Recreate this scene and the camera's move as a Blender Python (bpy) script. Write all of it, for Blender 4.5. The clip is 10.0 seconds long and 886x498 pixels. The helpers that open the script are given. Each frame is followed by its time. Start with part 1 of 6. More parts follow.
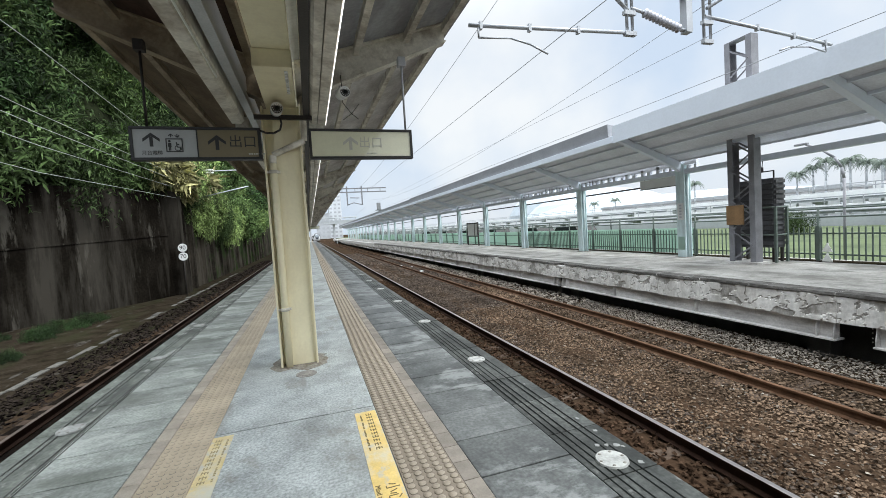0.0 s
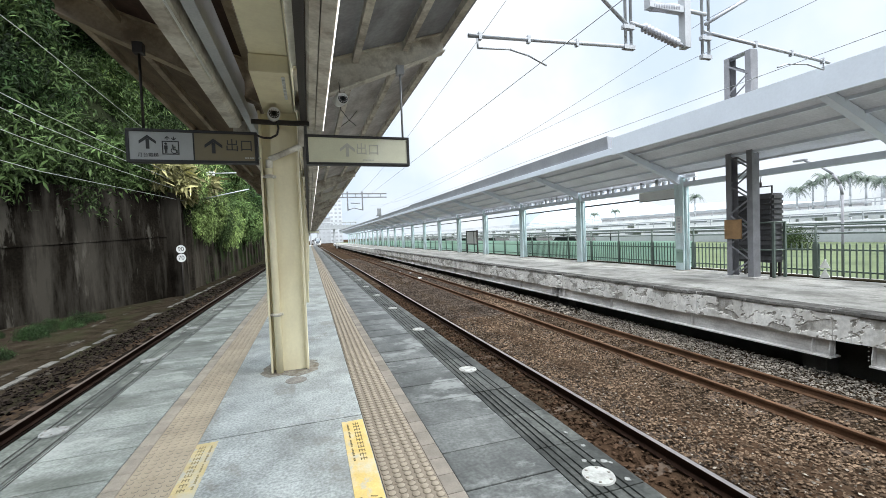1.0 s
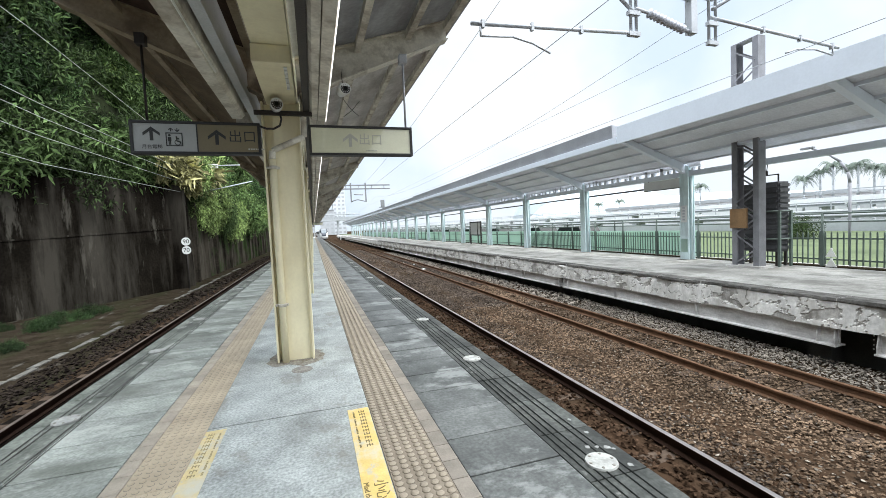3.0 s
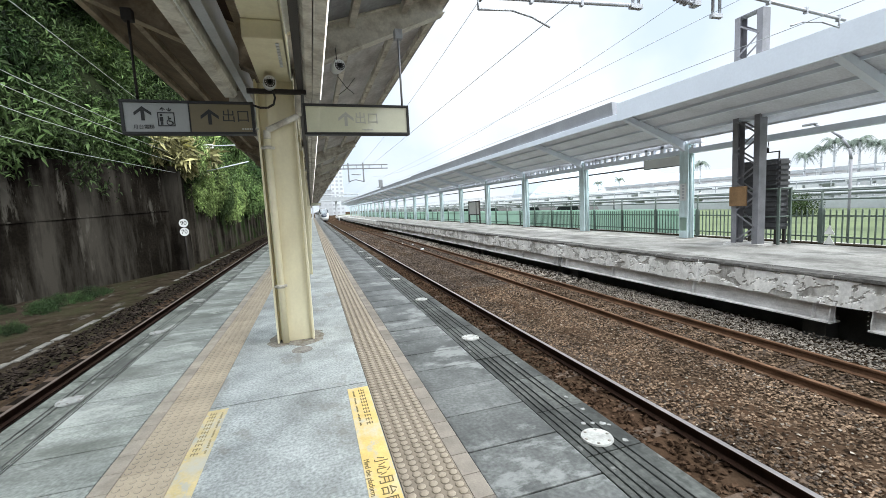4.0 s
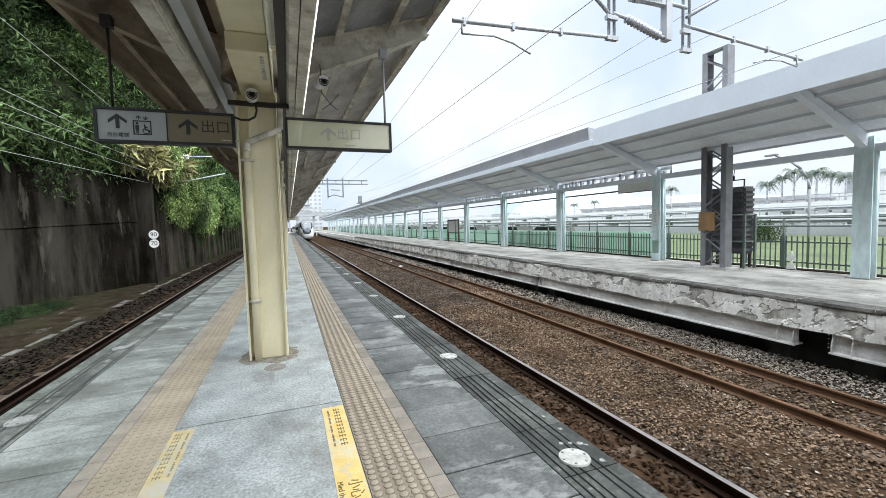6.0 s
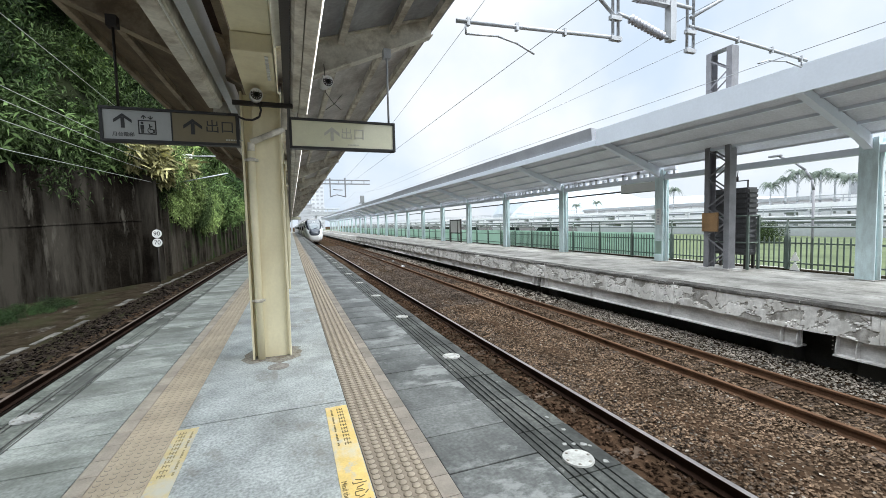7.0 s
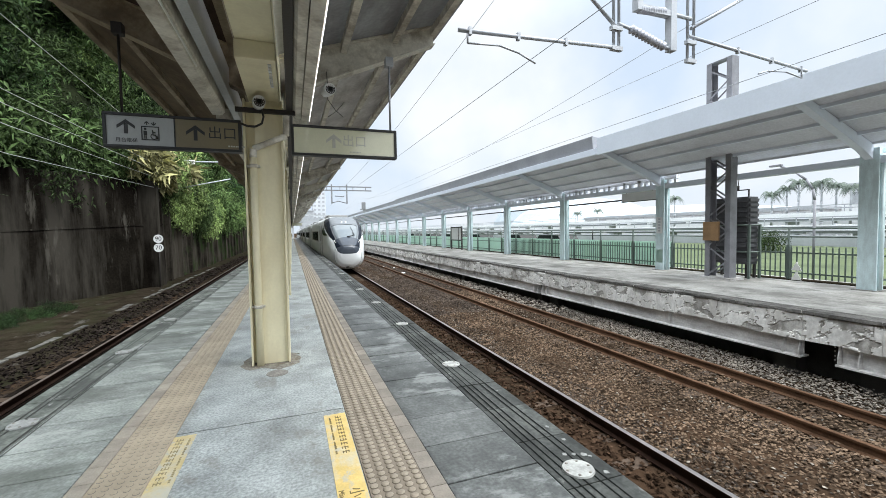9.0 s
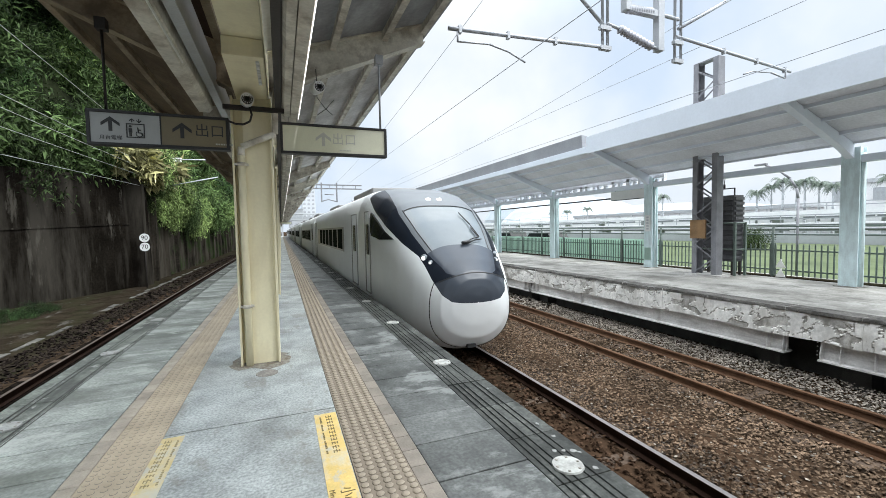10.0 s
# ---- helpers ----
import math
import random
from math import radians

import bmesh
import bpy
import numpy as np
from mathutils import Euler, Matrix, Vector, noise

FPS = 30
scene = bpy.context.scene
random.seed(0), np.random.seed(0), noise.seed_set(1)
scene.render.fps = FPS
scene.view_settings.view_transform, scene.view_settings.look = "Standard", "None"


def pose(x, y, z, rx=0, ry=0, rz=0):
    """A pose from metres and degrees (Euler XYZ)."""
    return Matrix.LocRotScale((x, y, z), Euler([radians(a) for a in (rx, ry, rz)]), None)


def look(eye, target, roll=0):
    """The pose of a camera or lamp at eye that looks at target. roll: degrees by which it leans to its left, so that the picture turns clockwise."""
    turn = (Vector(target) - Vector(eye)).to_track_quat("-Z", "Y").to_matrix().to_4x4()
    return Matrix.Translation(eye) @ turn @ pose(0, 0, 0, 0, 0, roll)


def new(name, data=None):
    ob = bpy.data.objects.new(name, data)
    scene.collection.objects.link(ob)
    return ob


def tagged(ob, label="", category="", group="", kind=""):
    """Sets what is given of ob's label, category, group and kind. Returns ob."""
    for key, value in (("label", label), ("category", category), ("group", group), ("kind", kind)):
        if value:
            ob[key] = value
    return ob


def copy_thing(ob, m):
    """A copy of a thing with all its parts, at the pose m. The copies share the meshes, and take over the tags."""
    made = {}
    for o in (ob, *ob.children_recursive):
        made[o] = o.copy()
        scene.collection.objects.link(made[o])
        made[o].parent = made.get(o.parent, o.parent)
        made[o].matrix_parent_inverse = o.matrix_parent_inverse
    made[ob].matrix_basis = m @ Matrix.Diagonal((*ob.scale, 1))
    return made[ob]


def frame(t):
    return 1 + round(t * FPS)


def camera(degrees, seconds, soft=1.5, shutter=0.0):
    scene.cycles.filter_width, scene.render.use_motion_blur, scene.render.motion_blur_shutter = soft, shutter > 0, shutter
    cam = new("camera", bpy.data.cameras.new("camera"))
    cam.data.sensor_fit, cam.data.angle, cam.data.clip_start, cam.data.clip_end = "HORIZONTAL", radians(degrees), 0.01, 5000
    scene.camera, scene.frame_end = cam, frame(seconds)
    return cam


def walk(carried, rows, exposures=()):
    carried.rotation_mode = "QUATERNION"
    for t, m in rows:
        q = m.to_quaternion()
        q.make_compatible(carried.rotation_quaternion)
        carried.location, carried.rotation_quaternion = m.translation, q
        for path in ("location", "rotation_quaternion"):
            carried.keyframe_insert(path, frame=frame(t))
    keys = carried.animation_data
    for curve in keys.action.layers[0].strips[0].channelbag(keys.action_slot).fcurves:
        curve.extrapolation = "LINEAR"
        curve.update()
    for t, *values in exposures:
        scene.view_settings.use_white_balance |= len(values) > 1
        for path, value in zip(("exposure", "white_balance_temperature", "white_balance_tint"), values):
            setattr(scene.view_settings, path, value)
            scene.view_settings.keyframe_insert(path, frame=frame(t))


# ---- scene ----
cam = camera(94.0, 10.0, soft=0.8)
PATH = [
    (0, (-0.039, -0.016, 1.597), (0.571, 1.886, 1.496), -3.6),
    (0.5, (0.007, -0.017, 1.604), (0.619, 1.885, 1.515), -2.4),
    (1, (0.033, -0.024, 1.61), (0.646, 1.879, 1.543), -2.3),
    (1.5, (0.039, -0.015, 1.603), (0.634, 1.891, 1.503), -2.1),
    (2, (0.044, -0.009, 1.601), (0.61, 1.907, 1.501), -2.2),
    (3.5, (0.023, -0.041, 1.595), (0.63, 1.861, 1.471), -2.8),
    (4, (0.044, -0.023, 1.6), (0.636, 1.876, 1.394), -3.0),
    (4.5, (0.03, -0.02, 1.602), (0.695, 1.858, 1.429), -2.1),
    (5, (0.026, -0.01, 1.604), (0.735, 1.852, 1.435), -2.1),
    (5.5, (0.023, -0.014, 1.603), (0.695, 1.864, 1.462), -1.8),
    (5.7, (0.027, -0.019, 1.596), (0.725, 1.851, 1.471), -1.6),
    (7, (0.009, -0.015, 1.597), (0.697, 1.859, 1.473), -1.4),
    (7.5, (0.011, -0.015, 1.602), (0.701, 1.859, 1.485), -1.5),
    (8, (0.017, -0.014, 1.593), (0.708, 1.859, 1.47), -0.9),
    (8.5, (0.019, -0.016, 1.599), (0.73, 1.85, 1.487), -0.8),
    (9, (0.014, -0.015, 1.6), (0.699, 1.861, 1.51), -1.0),
    (9.5, (0.014, -0.014, 1.602), (0.727, 1.851, 1.496), -1.0),
    (10, (0.015, -0.019, 1.603), (0.742, 1.842, 1.504), -1.1),
]
EXPOSURE = 0.95
walk(cam, [(t, look(eye, aim, roll)) for t, eye, aim, roll in PATH],
     [(0.0, EXPOSURE - 0.12), (0.4, EXPOSURE + 0.10), (1.0, EXPOSURE + 0.12), (4.0, EXPOSURE + 0.18), (5.5, EXPOSURE + 0.13), (7.0, EXPOSURE + 0.03), (10.0, EXPOSURE)])

# ---- sky, sun, exposure ----
world = bpy.data.worlds.new("sky")
scene.world = world
world.use_nodes = True
wn, wl = world.node_tree.nodes, world.node_tree.links
sky = wn.new("ShaderNodeTexSky")
sky.sky_type, sky.sun_disc = "NISHITA", False
sky.sun_elevation, sky.sun_rotation = radians(56), radians(129)
sky.air_density, sky.dust_density, sky.ozone_density = 1.0, 4.0, 1.0
coord = wn.new("ShaderNodeTexCoord")
cloud = wn.new("ShaderNodeTexNoise")
cloud.inputs["Scale"].default_value, cloud.inputs["Detail"].default_value = 2.2, 6.0
cloud.inputs["Roughness"].default_value = 0.5
wl.new(coord.outputs["Generated"], cloud.inputs["Vector"])
cramp = wn.new("ShaderNodeValToRGB")
cramp.color_ramp.elements[0].position, cramp.color_ramp.elements[0].color = 0.36, (0.65, 0.77, 0.925, 1)
cramp.color_ramp.elements[1].position, cramp.color_ramp.elements[1].color = 0.60, (0.945, 0.98, 1.0, 1)
wl.new(cloud.outputs["Fac"], cramp.inputs["Fac"])
# an overcast sky grows brighter towards the zenith
rise = wn.new("ShaderNodeSeparateXYZ")
wl.new(coord.outputs["Generated"], rise.inputs["Vector"])
lift = wn.new("ShaderNodeMapRange")
lift.interpolation_type = "SMOOTHSTEP"
lift.inputs["From Min"].default_value, lift.inputs["From Max"].default_value = 0.40, 0.95
lift.inputs["To Min"].default_value, lift.inputs["To Max"].default_value = 4.3, 23.0
wl.new(rise.outputs["Z"], lift.inputs["Value"])
veil = wn.new("ShaderNodeVectorMath")
veil.operation = "SCALE"
wl.new(cramp.outputs["Color"], veil.inputs[0])
wl.new(lift.outputs["Result"], veil.inputs["Scale"])
wmix = wn.new("ShaderNodeMixRGB")
wmix.inputs["Fac"].default_value = 0.93
wl.new(sky.outputs["Color"], wmix.inputs["Color1"])
wl.new(veil.outputs["Vector"], wmix.inputs["Color2"])
wl.new(wmix.outputs["Color"], wn["Background"].inputs["Color"])
wn["Background"].inputs["Strength"].default_value = 0.13
sun = new("sun", bpy.data.lights.new("sun", "SUN"))
sun.data.energy, sun.data.angle, sun.data.color = 1.8, radians(35), (0.98, 1.0, 0.98)
sun.matrix_world = look((20, -16, 38), (0, 0, 0))

# ---- materials ----
def mat(name, color, rough=0.7, metal=0.0, spread=0.25, scale=3.0, bump=0.15, fine=60.0, stain=None, stain_amount=0.0,
        stain_scale=(1.0, 1.0, 1.0), per_object=0.0, per_island=0.0, coat=0.0, speck=0.0, shine=0.5,
        wear=None, wear_amount=0.0, wear_scale=(1.0, 1.0, 1.0), wear_from=0.58):
    """A surface with broad and fine variation of tone, optional stains, and relief."""
    m = bpy.data.materials.new(name)
    m.use_nodes = True
    n, l = m.node_tree.nodes, m.node_tree.links
    b = n["Principled BSDF"]
    b.inputs["Roughness"].default_value, b.inputs["Metallic"].default_value = rough, metal
    b.inputs["Coat Weight"].default_value, b.inputs["Specular IOR Level"].default_value = coat, shine
    co = n.new("ShaderNodeTexCoord")
    geo = n.new("ShaderNodeNewGeometry")
    broad = n.new("ShaderNodeTexNoise")
    broad.inputs["Scale"].default_value, broad.inputs["Detail"].default_value, broad.inputs["Roughness"].default_value = scale, 6.0, 0.62
    l.new(geo.outputs["Position"] if not coat else co.outputs["Object"], broad.inputs["Vector"])
    grain = n.new("ShaderNodeTexNoise")
    grain.inputs["Scale"].default_value, grain.inputs["Detail"].default_value = fine, 3.0
    l.new(geo.outputs["Position"] if not coat else co.outputs["Object"], grain.inputs["Vector"])
    def tone(fac, low, high, lo=0.3, hi=0.7):
        r = n.new("ShaderNodeMapRange")
        r.inputs["From Min"].default_value, r.inputs["From Max"].default_value = lo, hi
        r.inputs["To Min"].default_value, r.inputs["To Max"].default_value = low, high
        l.new(fac, r.inputs["Value"])
        return r.outputs["Result"]
    def times(a, c):
        t = n.new("ShaderNodeMath")
        t.operation = "MULTIPLY"
        l.new(a, t.inputs[0]), l.new(c, t.inputs[1])
        return t.outputs["Value"]
    v = times(tone(broad.outputs["Fac"], 1 - spread, 1 + spread), tone(grain.outputs["Fac"], 1 - (speck or spread * 0.5), 1 + (speck or spread * 0.5)))
    if per_object:
        info = n.new("ShaderNodeObjectInfo")
        v = times(v, tone(info.outputs["Random"], 1 - per_object, 1 + per_object, 0, 1))
    if per_island:
        v = times(v, tone(geo.outputs["Random Per Island"], 1 - per_island, 1 + per_island, 0, 1))
    col = n.new("ShaderNodeVectorMath")
    col.operation = "SCALE"
    col.inputs[0].default_value = color
    l.new(v, col.inputs["Scale"])
    out = col.outputs["Vector"]
    if stain:
        mp = n.new("ShaderNodeMapping")
        mp.inputs["Scale"].default_value = stain_scale
        l.new(geo.outputs["Position"], mp.inputs["Vector"])
        st = n.new("ShaderNodeTexNoise")
        st.inputs["Scale"].default_value, st.inputs["Detail"].default_value, st.inputs["Roughness"].default_value = 1.0, 7.0, 0.65
        l.new(mp.outputs["Vector"], st.inputs["Vector"])
        mx = n.new("ShaderNodeMixRGB")
        mx.inputs["Color2"].default_value = (*stain, 1)
        l.new(tone(st.outputs["Fac"], 0.0, stain_amount, 0.46, 0.62), mx.inputs["Fac"])
        l.new(out, mx.inputs["Color1"])
        out = mx.outputs["Color"]
    if wear:
        mp = n.new("ShaderNodeMapping")
        mp.inputs["Scale"].default_value, mp.inputs["Location"].default_value = wear_scale, (7.3, 3.1, 5.7)
        l.new(geo.outputs["Position"], mp.inputs["Vector"])
        st = n.new("ShaderNodeTexNoise")
        st.inputs["Scale"].default_value, st.inputs["Detail"].default_value, st.inputs["Roughness"].default_value = 1.0, 8.0, 0.7
        l.new(mp.outputs["Vector"], st.inputs["Vector"])
        mx = n.new("ShaderNodeMixRGB")
        mx.inputs["Color2"].default_value = (*wear, 1)
        l.new(tone(st.outputs["Fac"], 0.0, wear_amount, wear_from, wear_from + 0.07), mx.inputs["Fac"])
        l.new(out, mx.inputs["Color1"])
        out = mx.outputs["Color"]
    l.new(out, b.inputs["Base Color"])
    if bump:
        bp = n.new("ShaderNodeBump")
        bp.inputs["Strength"].default_value, bp.inputs["Distance"].default_value = bump, 0.01
        l.new(grain.outputs["Fac"], bp.inputs["Height"])
        l.new(bp.outputs["Normal"], b.inputs["Normal"])
    return m


def glow(name, color, strength):
    m = bpy.data.materials.new(name)
    m.use_nodes = True
    b = m.node_tree.nodes["Principled BSDF"]
    b.inputs["Base Color"].default_value = (*color, 1)
    b.inputs["Emission Color"].default_value, b.inputs["Emission Strength"].default_value = (*color, 1), strength
    return m


concrete = mat("platform concrete", (0.345, 0.367, 0.358), 0.8, spread=0.32, scale=2.4, fine=48, speck=0.34, stain=(0.13, 0.13, 0.12), stain_amount=0.45, stain_scale=(0.8, 0.5, 1), wear=(0.17, 0.16, 0.13), wear_amount=0.5, wear_scale=(2.4, 1.5, 1), wear_from=0.56)
slab_grey = mat("edge slab concrete", (0.30, 0.32, 0.295), 0.7, spread=0.30, scale=2.2, fine=40, speck=0.25, stain=(0.115, 0.125, 0.105), stain_amount=0.75, stain_scale=(0.7, 1.6, 1), per_object=0.16, wear=(0.50, 0.52, 0.485), wear_amount=0.6, wear_scale=(1.3, 2.8, 1), wear_from=0.55, shine=0.25)
slab_wet = mat("grimy edge slab concrete", (0.092, 0.097, 0.093), 0.48, spread=0.45, scale=2.2, fine=36, speck=0.35, stain=(0.030, 0.033, 0.030), stain_amount=0.85, stain_scale=(2.2, 1.1, 1), per_object=0.22, shine=0.36, wear=(0.25, 0.262, 0.253), wear_amount=0.65, wear_scale=(1.6, 2.6, 1), wear_from=0.55)
coping_mat = mat("blackened coping concrete", (0.064, 0.068, 0.062), 0.55, spread=0.5, scale=3, fine=30, speck=0.4, stain=(0.016, 0.017, 0.015), stain_amount=0.85, stain_scale=(3, 1.0, 1), per_object=0.2, shine=0.2, wear=(0.22, 0.225, 0.21), wear_amount=0.7, wear_scale=(7, 5, 1), wear_from=0.62)
coping_pale = mat("grimy coping concrete", (0.175, 0.19, 0.165), 0.75, spread=0.4, scale=3, fine=30, speck=0.3, stain=(0.07, 0.073, 0.067), stain_amount=0.85, stain_scale=(3, 0.8, 1), per_object=0.15, shine=0.2, wear=(0.45, 0.46, 0.43), wear_amount=0.7, wear_scale=(6, 4, 1), wear_from=0.57)
splash_white = mat("worn white splash", (0.23, 0.235, 0.225), 0.8, spread=0.3, scale=20, fine=90)
grip_black = mat("black grip strip", (0.016, 0.017, 0.016), 0.95, spread=0.3, shine=0.0)
joint_dark = mat("joint filler", (0.07, 0.07, 0.065), 0.9, spread=0.4)
mortar = mat("mortar bed", (0.20, 0.19, 0.17), 0.9, spread=0.3)
# Domes lighter than the tile base, ringed by a painted dark shade.
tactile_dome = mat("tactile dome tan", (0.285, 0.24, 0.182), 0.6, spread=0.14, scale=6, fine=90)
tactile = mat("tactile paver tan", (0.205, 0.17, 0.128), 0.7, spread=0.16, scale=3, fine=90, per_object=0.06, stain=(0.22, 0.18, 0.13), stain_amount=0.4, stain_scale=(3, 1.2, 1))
tactile_ring = mat("painted shade round tactile domes", (0.15, 0.122, 0.09), 0.85, spread=0.2, scale=3, fine=90)
tactile_left = mat("worn tactile paver", (0.405, 0.338, 0.245), 0.75, spread=0.14, scale=3, fine=90, per_object=0.05)
brick_mat = mat("border brick", (0.205, 0.18, 0.15), 0.8, spread=0.2, scale=6, fine=90, per_object=0.18)
yellow_paint = mat("worn yellow paint", (0.66, 0.48, 0.17), 0.65, spread=0.14, scale=5, fine=60, stain=(0.56, 0.52, 0.40), stain_amount=0.8, stain_scale=(5, 3, 1), wear=(0.42, 0.42, 0.38), wear_amount=0.7, wear_scale=(9, 5, 1), wear_from=0.58)
yellow_faded = mat("faded yellow paint", (0.58, 0.47, 0.24), 0.7, spread=0.14, scale=5, fine=60, stain=(0.50, 0.49, 0.42), stain_amount=0.9, stain_scale=(4, 2.5, 1), wear=(0.42, 0.43, 0.40), wear_amount=0.8, wear_scale=(8, 4, 1), wear_from=0.53)
ink_faded = mat("faded lettering", (0.27, 0.22, 0.11), 0.7, spread=0.3)
tan_brick = mat("tan border brick", (0.335, 0.295, 0.24), 0.8, spread=0.2, scale=6, fine=90, per_object=0.12)
ink = mat("dark lettering", (0.13, 0.095, 0.035), 0.7, spread=0.2)
cream = mat("cream painted steel", (0.86, 0.79, 0.555), 0.45, spread=0.05, scale=2, fine=30, bump=0.04, stain=(0.66, 0.57, 0.37), stain_amount=0.3, stain_scale=(5, 5, 1.2))
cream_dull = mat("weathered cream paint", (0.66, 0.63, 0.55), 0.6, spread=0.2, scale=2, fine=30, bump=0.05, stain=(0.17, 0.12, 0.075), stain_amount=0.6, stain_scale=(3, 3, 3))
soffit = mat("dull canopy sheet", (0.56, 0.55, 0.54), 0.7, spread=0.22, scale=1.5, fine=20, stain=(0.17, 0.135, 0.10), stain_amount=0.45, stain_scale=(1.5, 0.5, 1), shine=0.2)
# Rust-stained, and also darkened as the wooded slope shades the left wing.
cream_rusty_shaded = mat("rust-stained cream paint darkened for shade", (0.38, 0.31, 0.215), 0.65, spread=0.25, scale=2, fine=30, bump=0.05, stain=(0.12, 0.08, 0.05), stain_amount=0.7, stain_scale=(3, 1.5, 3))
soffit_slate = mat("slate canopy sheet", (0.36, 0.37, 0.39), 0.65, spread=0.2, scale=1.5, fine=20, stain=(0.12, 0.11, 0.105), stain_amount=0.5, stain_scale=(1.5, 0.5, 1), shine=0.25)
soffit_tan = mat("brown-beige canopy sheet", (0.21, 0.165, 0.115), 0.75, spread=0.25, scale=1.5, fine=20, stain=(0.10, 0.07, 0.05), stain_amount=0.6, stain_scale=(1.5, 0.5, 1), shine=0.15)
soffit_brown = mat("dark brown canopy sheet", (0.085, 0.055, 0.043), 0.75, spread=0.3, scale=1.5, fine=20, stain=(0.045, 0.028, 0.022), stain_amount=0.7, stain_scale=(1.5, 0.5, 1), shine=0.15)
roof_sheet = mat("grey roof sheet", (0.30, 0.31, 0.33), 0.5, spread=0.12, scale=1.0, fine=20)
tray_metal = mat("cable tray zinc", (0.42, 0.43, 0.44), 0.4, metal=0.6, spread=0.15)
dark_steel = mat("dark steel", (0.035, 0.03, 0.028), 0.6, metal=0.2, spread=0.25)
black_frame = mat("black sign frame", (0.02, 0.02, 0.02), 0.5, spread=0.2)
marker_white = mat("white marker paint", (0.86, 0.86, 0.83), 0.5, spread=0.05)
plate_white = mat("white sign plate", (0.70, 0.71, 0.70), 0.4, spread=0.05)
# White and yellow of the left panels are dimmed for the canopy's shade.
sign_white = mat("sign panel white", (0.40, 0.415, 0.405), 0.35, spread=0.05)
sign_tan = mat("sign panel yellow darkened for shade", (0.20, 0.165, 0.09), 0.35, spread=0.06)
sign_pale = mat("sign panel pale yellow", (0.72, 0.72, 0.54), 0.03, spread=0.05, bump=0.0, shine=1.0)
sign_ink = mat("sign lettering", (0.025, 0.025, 0.025), 0.5, spread=0.1)
sign_ink_pale = mat("pale sign lettering", (0.48, 0.48, 0.42), 0.5, spread=0.1)
galvanised = mat("galvanised steel", (0.46, 0.48, 0.51), 0.5, metal=0.2, spread=0.12)
insulator_grey = mat("grey insulator", (0.46, 0.47, 0.52), 0.4, spread=0.1)
far_steel = mat("dull grey gantry steel", (0.20, 0.205, 0.215), 0.6, metal=0.1, spread=0.15)
# Grey lightened to paint in the sky's glare around the wires.
wire_mat = mat("overhead wire", (0.38, 0.40, 0.43), 0.6, metal=0.1, spread=0.1)
pale_wire = mat("pale wire", (0.34, 0.36, 0.34), 0.5, metal=0.3, spread=0.1)
aqua = mat("pale aqua pillar paint", (0.66, 0.79, 0.81), 0.5, spread=0.1, scale=2, fine=40, bump=0.04, stain=(0.30, 0.36, 0.36), stain_amount=0.4, stain_scale=(4, 4, 1))
# Pale blue cast: haze over the far side is put into the colour.
canopy_white = mat("pale canopy steel", (0.71, 0.765, 0.84), 0.5, spread=0.045, scale=1, fine=20, bump=0.03)
canopy_under = mat("canopy underside", (0.66, 0.68, 0.725), 0.6, spread=0.14, scale=1, fine=20, bump=0.03)
bare_concrete = mat("bare grey platform edge concrete", (0.40, 0.385, 0.355), 0.95, spread=0.3, scale=4, fine=24, bump=0.6, stain=(0.19, 0.178, 0.155), stain_amount=0.8, stain_scale=(6, 5, 2.0), shine=0.1)
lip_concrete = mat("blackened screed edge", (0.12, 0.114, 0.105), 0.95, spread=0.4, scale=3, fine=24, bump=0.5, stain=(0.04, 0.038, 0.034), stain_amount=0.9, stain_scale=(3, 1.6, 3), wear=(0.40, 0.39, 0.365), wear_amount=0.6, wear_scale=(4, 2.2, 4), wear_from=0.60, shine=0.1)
old_concrete = mat("crumbling platform edge concrete", (0.66, 0.645, 0.61), 0.9, spread=0.22, scale=2.5, fine=18, bump=0.4, stain=(0.44, 0.42, 0.385), stain_amount=0.8, stain_scale=(4, 3.0, 1.0), wear=(0.13, 0.12, 0.105), wear_amount=0.75, wear_scale=(12, 7, 2.2), wear_from=0.61, shine=0.1)
far_top = mat("far platform paving", (0.335, 0.325, 0.30), 0.85, spread=0.3, scale=0.8, fine=20, stain=(0.11, 0.105, 0.092), stain_amount=0.7, stain_scale=(1.1, 0.7, 1), wear=(0.12, 0.118, 0.10), wear_amount=0.6, wear_scale=(1.5, 0.9, 1), wear_from=0.57, shine=0.1)
beam_concrete = mat("grey girder paint", (0.58, 0.565, 0.545), 0.85, spread=0.22, scale=2, fine=25, stain=(0.12, 0.10, 0.085), stain_amount=0.5, stain_scale=(1, 0.6, 3))
# Near-black colour that paints in the shade below the platform.
dark_void = mat("painted shade of underside", (0.05, 0.048, 0.045), 0.95, spread=0.3)
ballast = mat("ballast bed", (0.034, 0.024, 0.016), 0.95, spread=0.5, scale=4, fine=28, bump=1.0, stain=(0.05, 0.029, 0.018), stain_amount=0.6, stain_scale=(0.7, 0.15, 1), shine=0.0)
stone_mat = mat("ballast stones", (0.108, 0.075, 0.051), 0.9, spread=0.6, scale=0.55, fine=60, per_island=0.8, bump=0.4, shine=0.03)
# The same stones, darkened for the shadows among them farther off.
stone_shaded = mat("shade-darkened ballast stones", (0.066, 0.052, 0.042), 0.95, spread=0.5, scale=0.8, fine=60, per_island=0.7, bump=0.4, shine=0.02)
stone_pale = mat("pale grey ballast stones", (0.175, 0.153, 0.128), 0.9, spread=0.4, scale=1.2, fine=60, per_island=0.85, bump=0.4, shine=0.03)
